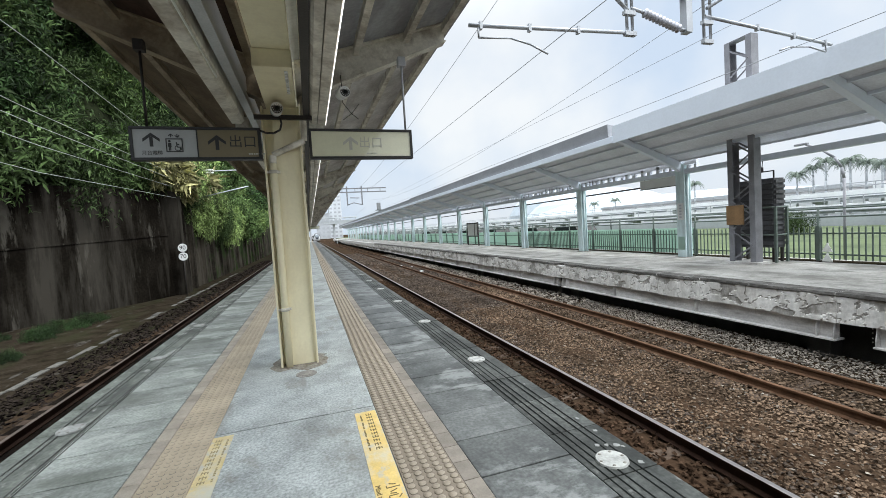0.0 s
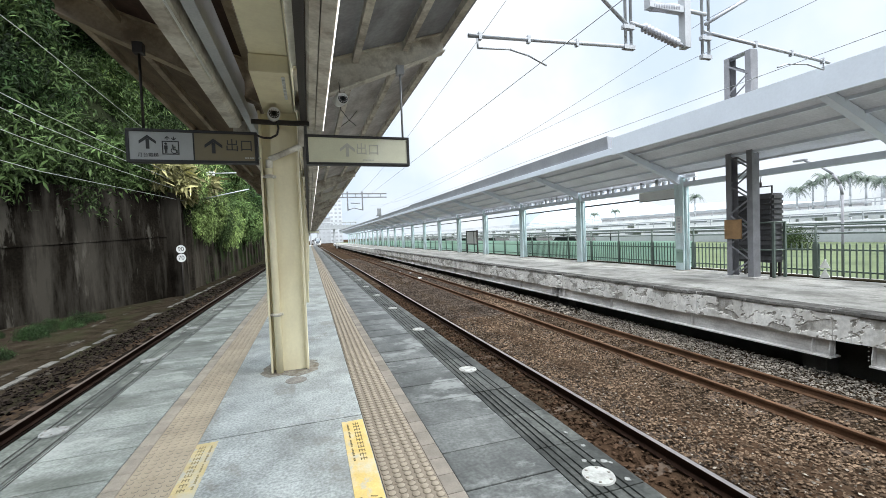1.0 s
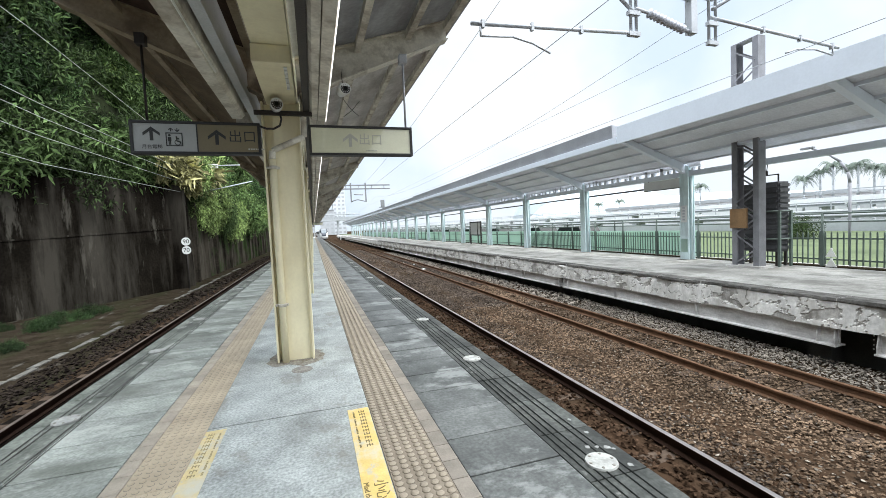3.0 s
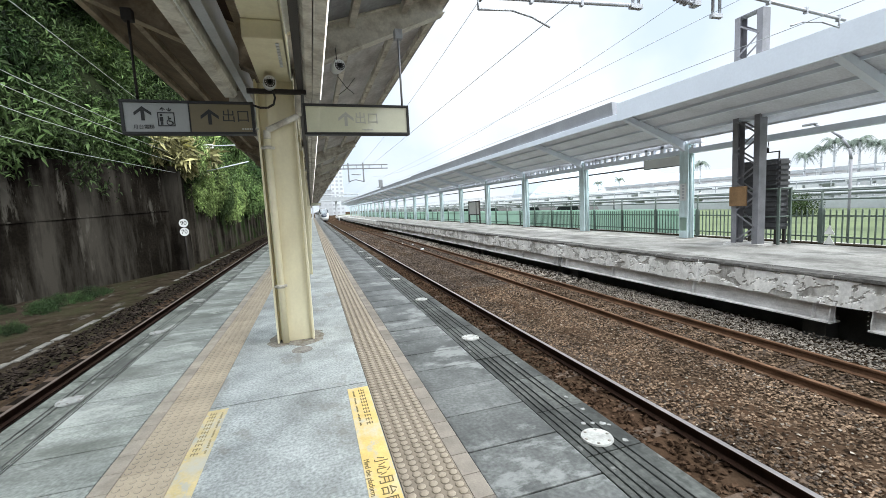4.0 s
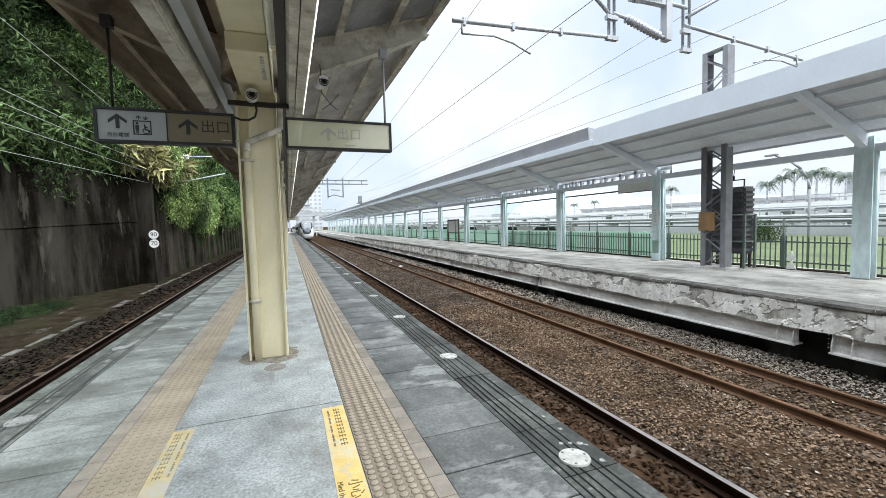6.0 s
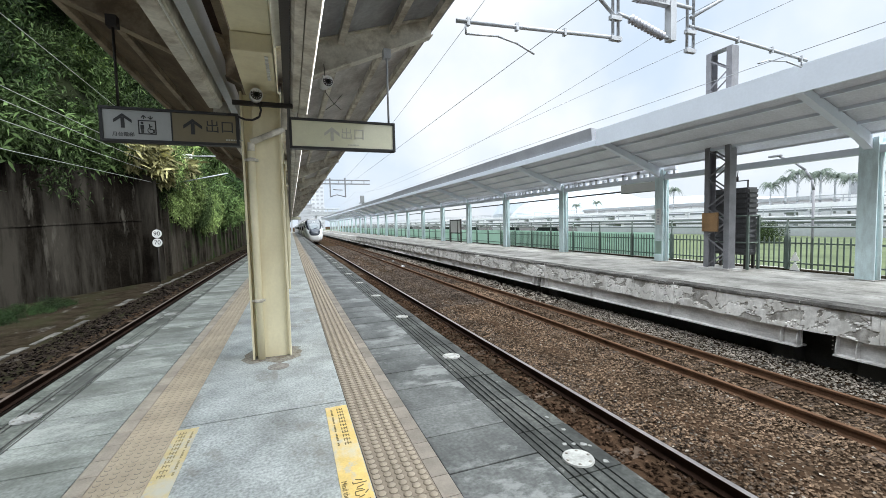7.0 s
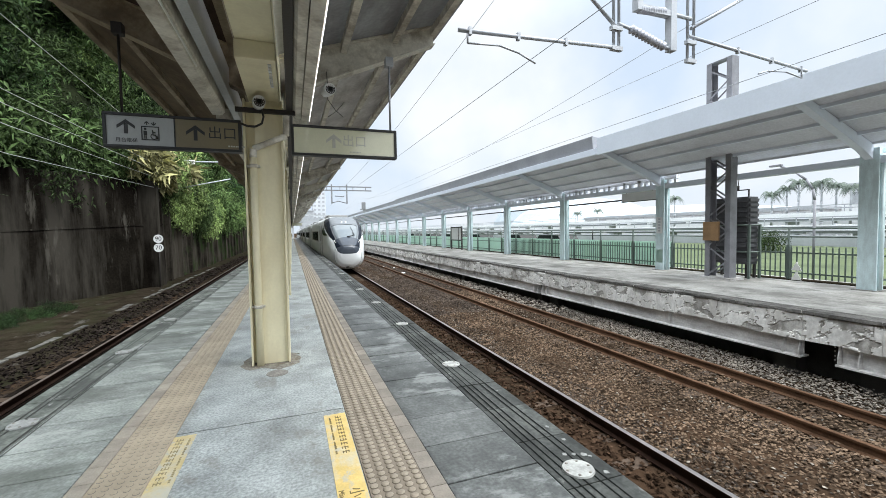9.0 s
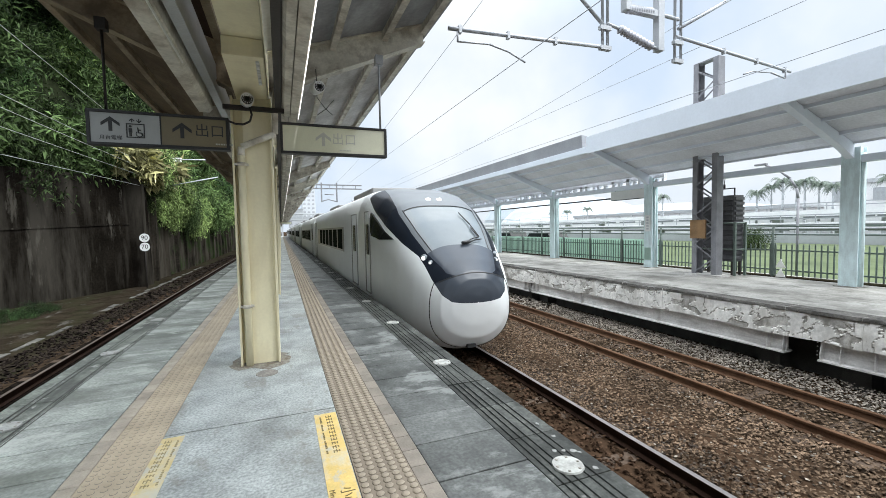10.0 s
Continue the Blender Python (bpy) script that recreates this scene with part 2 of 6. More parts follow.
# Rust-dusted, and darkened to paint in the platform edge's shadow.
stone_red = mat("rust-dusted shade-darkened ballast stones", (0.042, 0.026, 0.017), 0.95, spread=0.45, scale=1.2, fine=60, per_island=0.8, bump=0.4, shine=0.0)
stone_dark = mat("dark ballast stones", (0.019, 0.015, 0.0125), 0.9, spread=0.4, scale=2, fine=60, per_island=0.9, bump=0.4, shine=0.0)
sleeper_mat = mat("rust-stained concrete sleeper", (0.075, 0.055, 0.042), 0.9, spread=0.3, scale=3, fine=50, per_object=0.2, shine=0.0)
rail_rust = mat("rusty rail", (0.105, 0.058, 0.034), 0.8, metal=0.1, spread=0.3, scale=3, fine=60, shine=0.1)
rail_dark = mat("dark rail web", (0.030, 0.017, 0.012), 0.8, metal=0.1, spread=0.3, shine=0.05)
rail_worn = mat("dull worn rail head", (0.10, 0.075, 0.06), 0.6, metal=0.3, spread=0.25)
rail_shine = mat("polished rail head", (0.42, 0.385, 0.365), 0.32, metal=1.0, spread=0.12, bump=0.0)
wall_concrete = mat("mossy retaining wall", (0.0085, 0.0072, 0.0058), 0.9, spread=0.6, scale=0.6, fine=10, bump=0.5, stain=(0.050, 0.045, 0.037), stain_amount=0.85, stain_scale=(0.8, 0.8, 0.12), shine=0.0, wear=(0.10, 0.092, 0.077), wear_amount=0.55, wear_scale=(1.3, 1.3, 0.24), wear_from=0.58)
soil = mat("hillside soil", (0.014, 0.018, 0.008), 0.95, spread=0.4, scale=0.8, fine=6, shine=0.06)
leaf_mats = [mat("leaf green " + k, c, 0.75, spread=0.35, scale=0.7, fine=9, per_island=0.8, per_object=0.55, bump=0.0, shine=0.15)
             for k, c in (("deep", (0.0235, 0.046, 0.0148)), ("mid", (0.060, 0.096, 0.033)), ("fresh", (0.16, 0.22, 0.075)), ("straw", (0.22, 0.21, 0.10)))]
grass_mat = mat("grass", (0.085, 0.105, 0.058), 0.9, spread=0.3, scale=0.5, fine=8, stain=(0.105, 0.13, 0.065), stain_amount=0.6, stain_scale=(0.2, 0.2, 1), shine=0.06)
# Green lightened beyond its own tone, as haze would show it.
fence_green = mat("dark green fence paint", (0.12, 0.155, 0.135), 0.6, spread=0.2, per_object=0.1)
panel_green = mat("translucent green hoarding", (0.50, 0.61, 0.55), 0.6, spread=0.2, scale=1, stain=(0.66, 0.76, 0.70), stain_amount=0.5, stain_scale=(1, 0.6, 1))
pn, pl_ = panel_green.node_tree.nodes, panel_green.node_tree.links
through_light = pn.new("ShaderNodeBsdfTranslucent")
through_light.inputs["Color"].default_value = (0.58, 0.74, 0.66, 1)
blend = pn.new("ShaderNodeMixShader")
blend.inputs["Fac"].default_value = 0.55
pl_.new(pn["Principled BSDF"].outputs["BSDF"], blend.inputs[1])
pl_.new(through_light.outputs["BSDF"], blend.inputs[2])
pl_.new(blend.outputs["Shader"], pn["Material Output"].inputs["Surface"])
far_white = mat("distant white render", (0.76, 0.77, 0.78), 0.8, spread=0.08, scale=0.3, fine=4)
far_grey = mat("distant grey roof", (0.42, 0.44, 0.46), 0.8, spread=0.1, scale=0.3, fine=4)
# Low contrast on purpose: distance haze is put into this colour.
far_mid = mat("distant glazing paled by haze", (0.36, 0.38, 0.40), 0.5, spread=0.15)
# Dark grey for the painted shade lines in the distance.
far_dark = mat("distant shade line", (0.15, 0.165, 0.17), 0.4, spread=0.15)
rust_box = mat("rusty brown cabinet", (0.27, 0.16, 0.075), 0.7, spread=0.25, scale=4)
train_white = mat("silver-white train paint", (0.75, 0.77, 0.77), 0.36, metal=0.05, spread=0.03, scale=1, fine=5, bump=0.0, coat=0.1)
train_grey = mat("silver train paint", (0.13, 0.142, 0.152), 0.4, metal=0.1, spread=0.04, scale=1, fine=5, bump=0.0, shine=0.2)
train_black = mat("glossy black mask", (0.010, 0.013, 0.019), 0.25, spread=0.05, bump=0.0, shine=0.12)
train_glass = mat("train glass", (0.014, 0.016, 0.016), 0.15, spread=0.05, bump=0.0, shine=0.08)
# Pale base: part of the sky's reflection is put into the glass colour.
screen_glass = mat("windscreen glass paled by reflection", (0.13, 0.15, 0.16), 0.12, spread=0.05, bump=0.0, shine=0.4)
lamp_glow = glow("headlamp", (0.95, 0.97, 0.95), 0.55)
# White strip and glow that paint the bright edges of the battens.
edge_white = mat("white strip for bright batten edge", (0.75, 0.75, 0.72), 0.3, spread=0.1)
edge_glow = glow("glow of sunlit batten edge", (1.0, 0.98, 0.95), 0.9)


# ---- building helpers ----
def box(bm, x0, x1, y0, y1, z0, z1, bevel=0.0):
    vs = [bm.verts.new(p) for p in ((x0, y0, z0), (x1, y0, z0), (x1, y1, z0), (x0, y1, z0), (x0, y0, z1), (x1, y0, z1), (x1, y1, z1), (x0, y1, z1))]
    fs = [bm.faces.new([vs[i] for i in f]) for f in ((3, 2, 1, 0), (4, 5, 6, 7), (0, 1, 5, 4), (1, 2, 6, 5), (2, 3, 7, 6), (3, 0, 4, 7))]
    if bevel:
        bmesh.ops.bevel(bm, geom=list({e for f in fs for e in f.edges}), offset=bevel, segments=2, affect="EDGES", profile=0.6)
    return bm


def rod(bm, a, b, r, sides=8, r2=None):
    """A round bar from a to b."""
    a, b = Vector(a), Vector(b)
    d = (b - a).normalized()
    u = d.orthogonal().normalized()
    w = d.cross(u)
    r2 = r if r2 is None else r2
    ring = lambda c, q: [bm.verts.new(c + q * (math.cos(2 * math.pi * i / sides) * u + math.sin(2 * math.pi * i / sides) * w)) for i in range(sides)]
    p, q = ring(a, r), ring(b, r2)
    for i in range(sides):
        j = (i + 1) % sides
        bm.faces.new((p[i], p[j], q[j], q[i])).smooth = sides > 5
    bm.faces.new(p[::-1]), bm.faces.new(q)
    return bm


def bar(bm, a, b, w, h):
    """A square bar from a to b, w across and h deep."""
    a, b = Vector(a), Vector(b)
    d = (b - a).normalized()
    up = Vector((0, 0, 1)) if abs(d.z) < 0.95 else Vector((0, 1, 0))
    s = d.cross(up).normalized()
    t = s.cross(d).normalized()
    c = [(-w / 2, -h / 2), (w / 2, -h / 2), (w / 2, h / 2), (-w / 2, h / 2)]
    p = [bm.verts.new(a + s * i + t * j) for i, j in c]
    q = [bm.verts.new(b + s * i + t * j) for i, j in c]
    for i in range(4):
        j = (i + 1) % 4
        bm.faces.new((p[i], p[j], q[j], q[i]))
    bm.faces.new(p[::-1]), bm.faces.new(q)
    return bm


def prism(bm, outline, y0, y1):
    """An outline of (x, z) drawn out along y."""
    p = [bm.verts.new((x, y0, z)) for x, z in outline]
    q = [bm.verts.new((x, y1, z)) for x, z in outline]
    n = len(p)
    for i in range(n):
        j = (i + 1) % n
        bm.faces.new((p[i], p[j], q[j], q[i]))
    bm.faces.new(p[::-1]), bm.faces.new(q)
    return bm


def mesh_of(bm, name, material):
    bmesh.ops.recalc_face_normals(bm, faces=bm.faces)
    me = bpy.data.meshes.new(name)
    bm.to_mesh(me)
    bm.free()
    for m in (material if isinstance(material, (list, tuple)) else [material]):
        me.materials.append(m)
    return me


def part(name, bm, material, parent, label=""):
    """Links a bmesh (or a ready mesh) as one object under a thing or a part."""
    me = mesh_of(bm, name, material) if isinstance(bm, bmesh.types.BMesh) else bm
    ob = new(name, me)
    ob.parent = parent
    return tagged(ob, label) if label else ob


def solid(name, bm, material, label, category, group="", kind="", at=None):
    ob = new(name, mesh_of(bm, name, material))
    if at is not None:
        ob.matrix_basis = at
    return tagged(ob, label, category, group, kind)


def thing(name, label, category, group="", kind="", at=None):
    ob = new(name)
    if at is not None:
        ob.matrix_basis = at
    return tagged(ob, label, category, group, kind)


def pieces(name, me, places, parent):
    """Alike pieces on one mesh, as parts."""
    for p in places:
        ob = new(name, me)
        ob.parent = parent
        ob.matrix_basis = p if isinstance(p, Matrix) else Matrix.Translation(p)


BM = bmesh.new
RAIL = -1.1
TRACK_A, TRACK_B, TRACK_L = 3.51, 7.12, -3.95
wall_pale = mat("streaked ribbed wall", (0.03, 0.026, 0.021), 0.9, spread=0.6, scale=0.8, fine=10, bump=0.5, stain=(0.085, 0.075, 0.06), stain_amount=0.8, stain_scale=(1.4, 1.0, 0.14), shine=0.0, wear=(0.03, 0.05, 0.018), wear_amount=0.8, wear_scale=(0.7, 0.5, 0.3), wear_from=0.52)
dark_bed = mat("dark track bed", (0.012, 0.0098, 0.008), 0.95, spread=0.6, scale=3, fine=24, bump=0.9, shine=0.0)
verge_soil = mat("dark soil verge", (0.022, 0.0175, 0.0125), 0.95, spread=0.5, scale=2, fine=20, bump=0.8, stain=(0.021, 0.023, 0.012), stain_amount=0.7, stain_scale=(0.8, 0.3, 1), shine=0.0, wear=(0.10, 0.095, 0.085), wear_amount=0.6, wear_scale=(2.2, 0.7, 1), wear_from=0.61)


# ---- ground and tracks ----
def build_ground():
    bm = BM()
    nx = [-400, -60, -30, -14, -9, -7, -5.6, -4.9, -3.0, -2.2, 1.7, 2.6, 4.4, 5.3, 6.2, 8.2, 9.0, 14, 40, 400]
    nz = [-1.5, -1.5, -1.5, -1.4, -1.35, -1.36, -1.34, -1.27, -1.27, -1.45, -1.45, -1.28, -1.28, -1.24, -1.28, -1.28, -1.34, -1.5, -1.6, -1.6]
    ys = [-200, -30, -10, 0, 10, 20, 40, 80, 160, 400, 2500]
    rows = [[bm.verts.new((x * (4 if abs(x) > 300 else 1), y, z)) for x, z in zip(nx, nz)] for y in ys]
    for a, b in zip(rows, rows[1:]):
        for i in range(len(nx) - 1):
            bm.faces.new((a[i], a[i + 1], b[i + 1], b[i]))
    solid("ground", bm, ballast, "brown ballast ground beneath the railway tracks", "ground", kind="structure")
    # two sheets over the left ground, darker than the ballast
    bm = BM()
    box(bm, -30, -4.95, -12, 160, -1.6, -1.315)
    solid("verge", bm, verge_soil, "dark soil verge at the foot of the retaining wall", "verge", kind="structure")
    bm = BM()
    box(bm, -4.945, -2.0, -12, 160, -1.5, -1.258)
    solid("track_bed", bm, dark_bed, "dark ballast bed of the track below the wall", "track bed", kind="structure")
    bm = BM()
    box(bm, 14.2, 60, -30, 240, -1.7, -0.25)
    solid("lawn", bm, grass_mat, "mown green lawn behind the station fence", "lawn", kind="structure")


def build_rail(x, head, web, label):
    ob = thing("rail", label, "rail", "running rails")
    bm = BM()
    prism(bm, [(x - 0.065, RAIL - 0.15), (x + 0.065, RAIL - 0.15), (x + 0.065, RAIL - 0.138), (x + 0.014, RAIL - 0.118), (x + 0.010, RAIL - 0.045),
               (x + 0.034, RAIL - 0.034), (x + 0.036, RAIL - 0.004), (x - 0.036, RAIL - 0.004), (x - 0.034, RAIL - 0.034), (x - 0.010, RAIL - 0.045),
               (x - 0.014, RAIL - 0.118), (x - 0.065, RAIL - 0.138)], -30, 320)
    part("web", bm, web, ob)
    bm = BM()
    prism(bm, [(x - 0.032, RAIL - 0.004), (x + 0.032, RAIL - 0.004), (x + 0.027, RAIL), (x - 0.027, RAIL)], -30, 320)
    part("head", bm, head, ob)


def build_tracks():
    for c, head, web, lab in ((TRACK_A, rail_shine, rail_dark, "dark steel rail with a polished running surface"),
                              (TRACK_B, rail_rust, rail_rust, "rust-brown steel rail on the far track"),
                              (TRACK_L, rail_worn, rail_dark, "dark rusty steel rail below the retaining wall")):
        for s in (-0.566, 0.566):
            build_rail(c + s, head, web, lab)
    bm = BM()
    prism(bm, [(-1.02, 0), (1.02, 0), (1.0, 0.14), (0.3, 0.11), (-0.3, 0.11), (-1.0, 0.14)], -0.11, 0.11)
    me = mesh_of(bm, "sleeper", sleeper_mat)
    for c in (TRACK_A, TRACK_B, TRACK_L):
        for k in range(90):
            ob = new("sleeper", me)
            ob.matrix_basis = pose(c, -3 + 0.62 * k, RAIL - (0.29 if c != TRACK_B else 0.278) + random.uniform(-0.008, 0.004), 0, 0, random.uniform(-1, 1))
            tagged(ob, "rust-stained concrete railway sleeper in ballast", "sleeper", "track sleepers")


def scatter(name, spans, material, label):
    """Loose stones as one object: spans of x0, x1, y0, y1, z, number, size."""
    base = np.array([(1, 0, 0), (-1, 0, 0), (0, 1, 0), (0, -1, 0), (0, 0, 1), (0, 0, -1)], float)
    tri = np.array([(0, 2, 4), (2, 1, 4), (1, 3, 4), (3, 0, 4), (2, 0, 5), (1, 2, 5), (3, 1, 5), (0, 3, 5)])
    rng = np.random.default_rng(5)
    verts, faces, at = [], [], 0
    for x0, x1, y0, y1, z, count, size in spans:
        c = np.stack([rng.uniform(x0, x1, count), rng.uniform(y0, y1, count), z + rng.normal(0, 0.012, count)], 1)
        s = size * rng.uniform(0.55, 1.3, (count, 1, 1)) * rng.uniform(0.6, 1.2, (count, 6, 1))
        a = rng.uniform(0, 6.28, count)
        v = base[None] * s * np.array([1.25, 0.9, 0.62])
        v = v + rng.normal(0, size * 0.14, v.shape)
        vx = v[:, :, 0] * np.cos(a)[:, None] - v[:, :, 1] * np.sin(a)[:, None]
        vy = v[:, :, 0] * np.sin(a)[:, None] + v[:, :, 1] * np.cos(a)[:, None]
        verts.append((np.stack([vx, vy, v[:, :, 2]], 2) + c[:, None]).reshape(-1, 3))
        faces.append((tri[None] + 6 * np.arange(count)[:, None, None]).reshape(-1, 3) + at)
        at += 6 * count
    me = bpy.data.meshes.new(name)
    me.from_pydata(np.concatenate(verts).tolist(), [], np.concatenate(faces).tolist())
    me.materials.append(material)
    tagged(new(name, me), label, "ballast", kind="stuff")


# ---- the island platform on which the camera stands ----
EDGE_R, EDGE_L = 1.98, -2.45
END = 150.0


def build_platform():
    bm = BM()
    box(bm, EDGE_L + 0.02, EDGE_R - 0.02, -12, END, -0.32, -0.03)
    box(bm, EDGE_L + 0.55, EDGE_R - 0.55, -12, END, -1.6, -0.32)
    plat = solid("platform", bm, mortar, "grey concrete island platform with paved surface", "platform", kind="structure")
    # central concrete bays
    for k in range(-2, 21):
        y0 = 3.775 + 7.14 * k
        bm = BM()
        box(bm, -0.905, 0.410, y0 + 0.006, y0 + 7.13, -0.03, 0.0)
        ob = part("concrete_bay", bm, concrete, plat)
    # far stretch of the edge paving, too small to pick apart
    for x0, x1, m in ((0.890, EDGE_R, slab_wet), (EDGE_L, -1.37, slab_grey)):
        bm = BM()
        for k in range(130):
            box(bm, x0, x1, 62 + 0.68 * k, 62.67 + 0.68 * k, -0.06, -0.002)
        tagged(part("edge_paving", bm, m, plat), "rows of grey edge slabs", kind="stuff")
    for x0, x1, m in ((0.415, 0.770, tactile), (-1.245, -0.91, tactile_left)):
        bm = BM()
        box(bm, x0, x1, 42, END, -0.03, 0.004)
        tagged(part("tactile_strip", bm, m, plat), "tan tactile paving strip running on", kind="stuff")
    for x0, x1 in ((0.773, 0.887), (-1.365, -1.248)):
        bm = BM()
        box(bm, x0, x1, 42, END, -0.03, -0.001)
        tagged(part("border_strip", bm, brick_mat if x0 > 0 else tan_brick, plat), "brown border brick row running on", kind="stuff")
    return plat


def disc_mesh():
    bm = BM()
    bmesh.ops.create_cone(bm, cap_ends=True, segments=28, radius1=0.107, radius2=0.102, depth=0.012)
    for k in range(6):
        got = bmesh.ops.create_cone(bm, cap_ends=True, segments=8, radius1=0.011, radius2=0.009, depth=0.004, matrix=pose(0.082 * math.cos(k * 1.047), 0.082 * math.sin(k * 1.047), 0.008))
        for f in {f for v in got["verts"] for f in v.link_faces}:
            f.material_index = 1
    return mesh_of(bm, "disc", [mat("white painted disc", (0.37, 0.375, 0.355), 0.7, spread=0.2, scale=9, stain=(0.2, 0.2, 0.19), stain_amount=0.6, stain_scale=(14, 14, 1), shine=0.2), kerb_grey])


def build_discs():
    me = disc_mesh()
    for x, n, y0, step in ((1.748, 26, 2.195, 2.335), (-2.20, 26, 2.20, 2.29)):
        for k in range(-1, n):
            ob = new("edge_marker_disc", me)
            ob.matrix_basis = pose(x, y0 + step * k, 0.006, 0, 0, 40 * k)
            tagged(ob, "round white marker disc on grey edge slabs", "marker disc", "edge marker discs")
    rs = random.Random(6)
    for x, y, r in ((1.90, 2.33, 0.030), (1.78, 2.385, 0.026), (1.84, 2.36, 0.022), (1.90, 2.10, 0.026), (1.90, 2.78, 0.022), (1.90, 2.56, 0.024), (1.93, 2.30, 0.018), (1.52, 3.3, 0.014), (1.88, 3.6, 0.018)):
        bm = BM()
        rim = [((1 + rs.uniform(-0.35, 0.5)) * 0.7 * r * math.cos(q * 0.524), (1 + rs.uniform(-0.35, 0.5)) * 0.7 * r * math.sin(q * 0.524)) for q in range(12)]
        lo = [bm.verts.new((u, v, 0.0)) for u, v in rim]
        hi = [bm.verts.new((u * 0.93, v * 0.93, 0.003)) for u, v in rim]
        bm.faces.new(hi)
        for q in range(12):
            bm.faces.new((lo[q], lo[(q + 1) % 12], hi[(q + 1) % 12], hi[q]))
        solid("paint_splash", bm, splash_white, "small worn splash of white paint on a coping slab", "paint splash", "paint splashes", at=pose(x, y, 0.0))


def letters(text, size, material, parent, m, name="lettering", depth=0.0015):
    cu = bpy.data.curves.new(name, "FONT")
    cu.body, cu.size, cu.align_x, cu.align_y, cu.extrude = text, size, "CENTER", "CENTER", depth
    tmp = bpy.data.objects.new(name, cu)
    scene.collection.objects.link(tmp)
    dg = bpy.context.evaluated_depsgraph_get()
    me = bpy.data.meshes.new_from_object(tmp.evaluated_get(dg))
    bpy.data.objects.remove(tmp)
    me.materials.clear()
    me.materials.append(material)
    ob = part(name, me, material, parent)
    ob.matrix_basis = m
    return ob


def build_floor_signs():
    for x0, x1, y0, y1, turn in ((0.224, 0.405, 1.5, 3.67, 90), (-0.905, -0.752, 1.5, 3.72, -90)):
        w = x1 - x0
        ob = thing("floor_warning_sign", "worn yellow warning strip painted beside the tactile paving", "floor sign", "floor signs", at=pose((x0 + x1) / 2, y1, 0))
        bm = BM()
        box(bm, -w / 2, w / 2, y0 - y1, 0, 0.0, 0.0035)
        part("yellow_panel", bm, yellow_paint if x0 > 0 else yellow_faded, ob)
        side = 1 if turn > 0 else -1
        r = random.Random(3)
        for k in range(11):
            y = -0.07 - 0.060 * k
            bm = BM()
            c = side * 0.022
            for q in (-0.020, 0.0, 0.020):
                a, b = r.uniform(-0.024, -0.012), r.uniform(0.012, 0.024)
                box(bm, c + q - 0.0035, c + q + 0.0035, y + a, y + b, 0.004, 0.0052)
            q = r.uniform(-0.012, 0.012)
            box(bm, c - 0.024, c + 0.024, y + q - 0.003, y + q + 0.003, 0.0042, 0.0056)
            part("text_bar", bm, ink if x0 > 0 else ink_faded, ob)
        for k in range(26):
            y = -0.07 - 0.024 * k
            if k % 6 == 5:
                continue
            bm = BM()
            box(bm, -side * 0.045 - 0.007, -side * 0.045 + r.uniform(0.004, 0.009), y - 0.014, y + 0.003, 0.004, 0.0052)
            part("text_bar", bm, ink if x0 > 0 else ink_faded, ob)
        letters("小心月台間隙", 0.098, ink if x0 > 0 else ink_faded, ob, pose(side * 0.02, -1.42, 0.0046, 0, 0, -90), depth=0.0008)
        letters("Mind the platform gap", 0.05, ink if x0 > 0 else ink_faded, ob, pose(-side * 0.0 - 0.065, -1.35, 0.0046, 0, 0, -90), depth=0.0008)


kerb_grey = mat("grey iron cover", (0.22, 0.205, 0.18), 0.8, spread=0.35, scale=9, fine=60, speck=0.3)


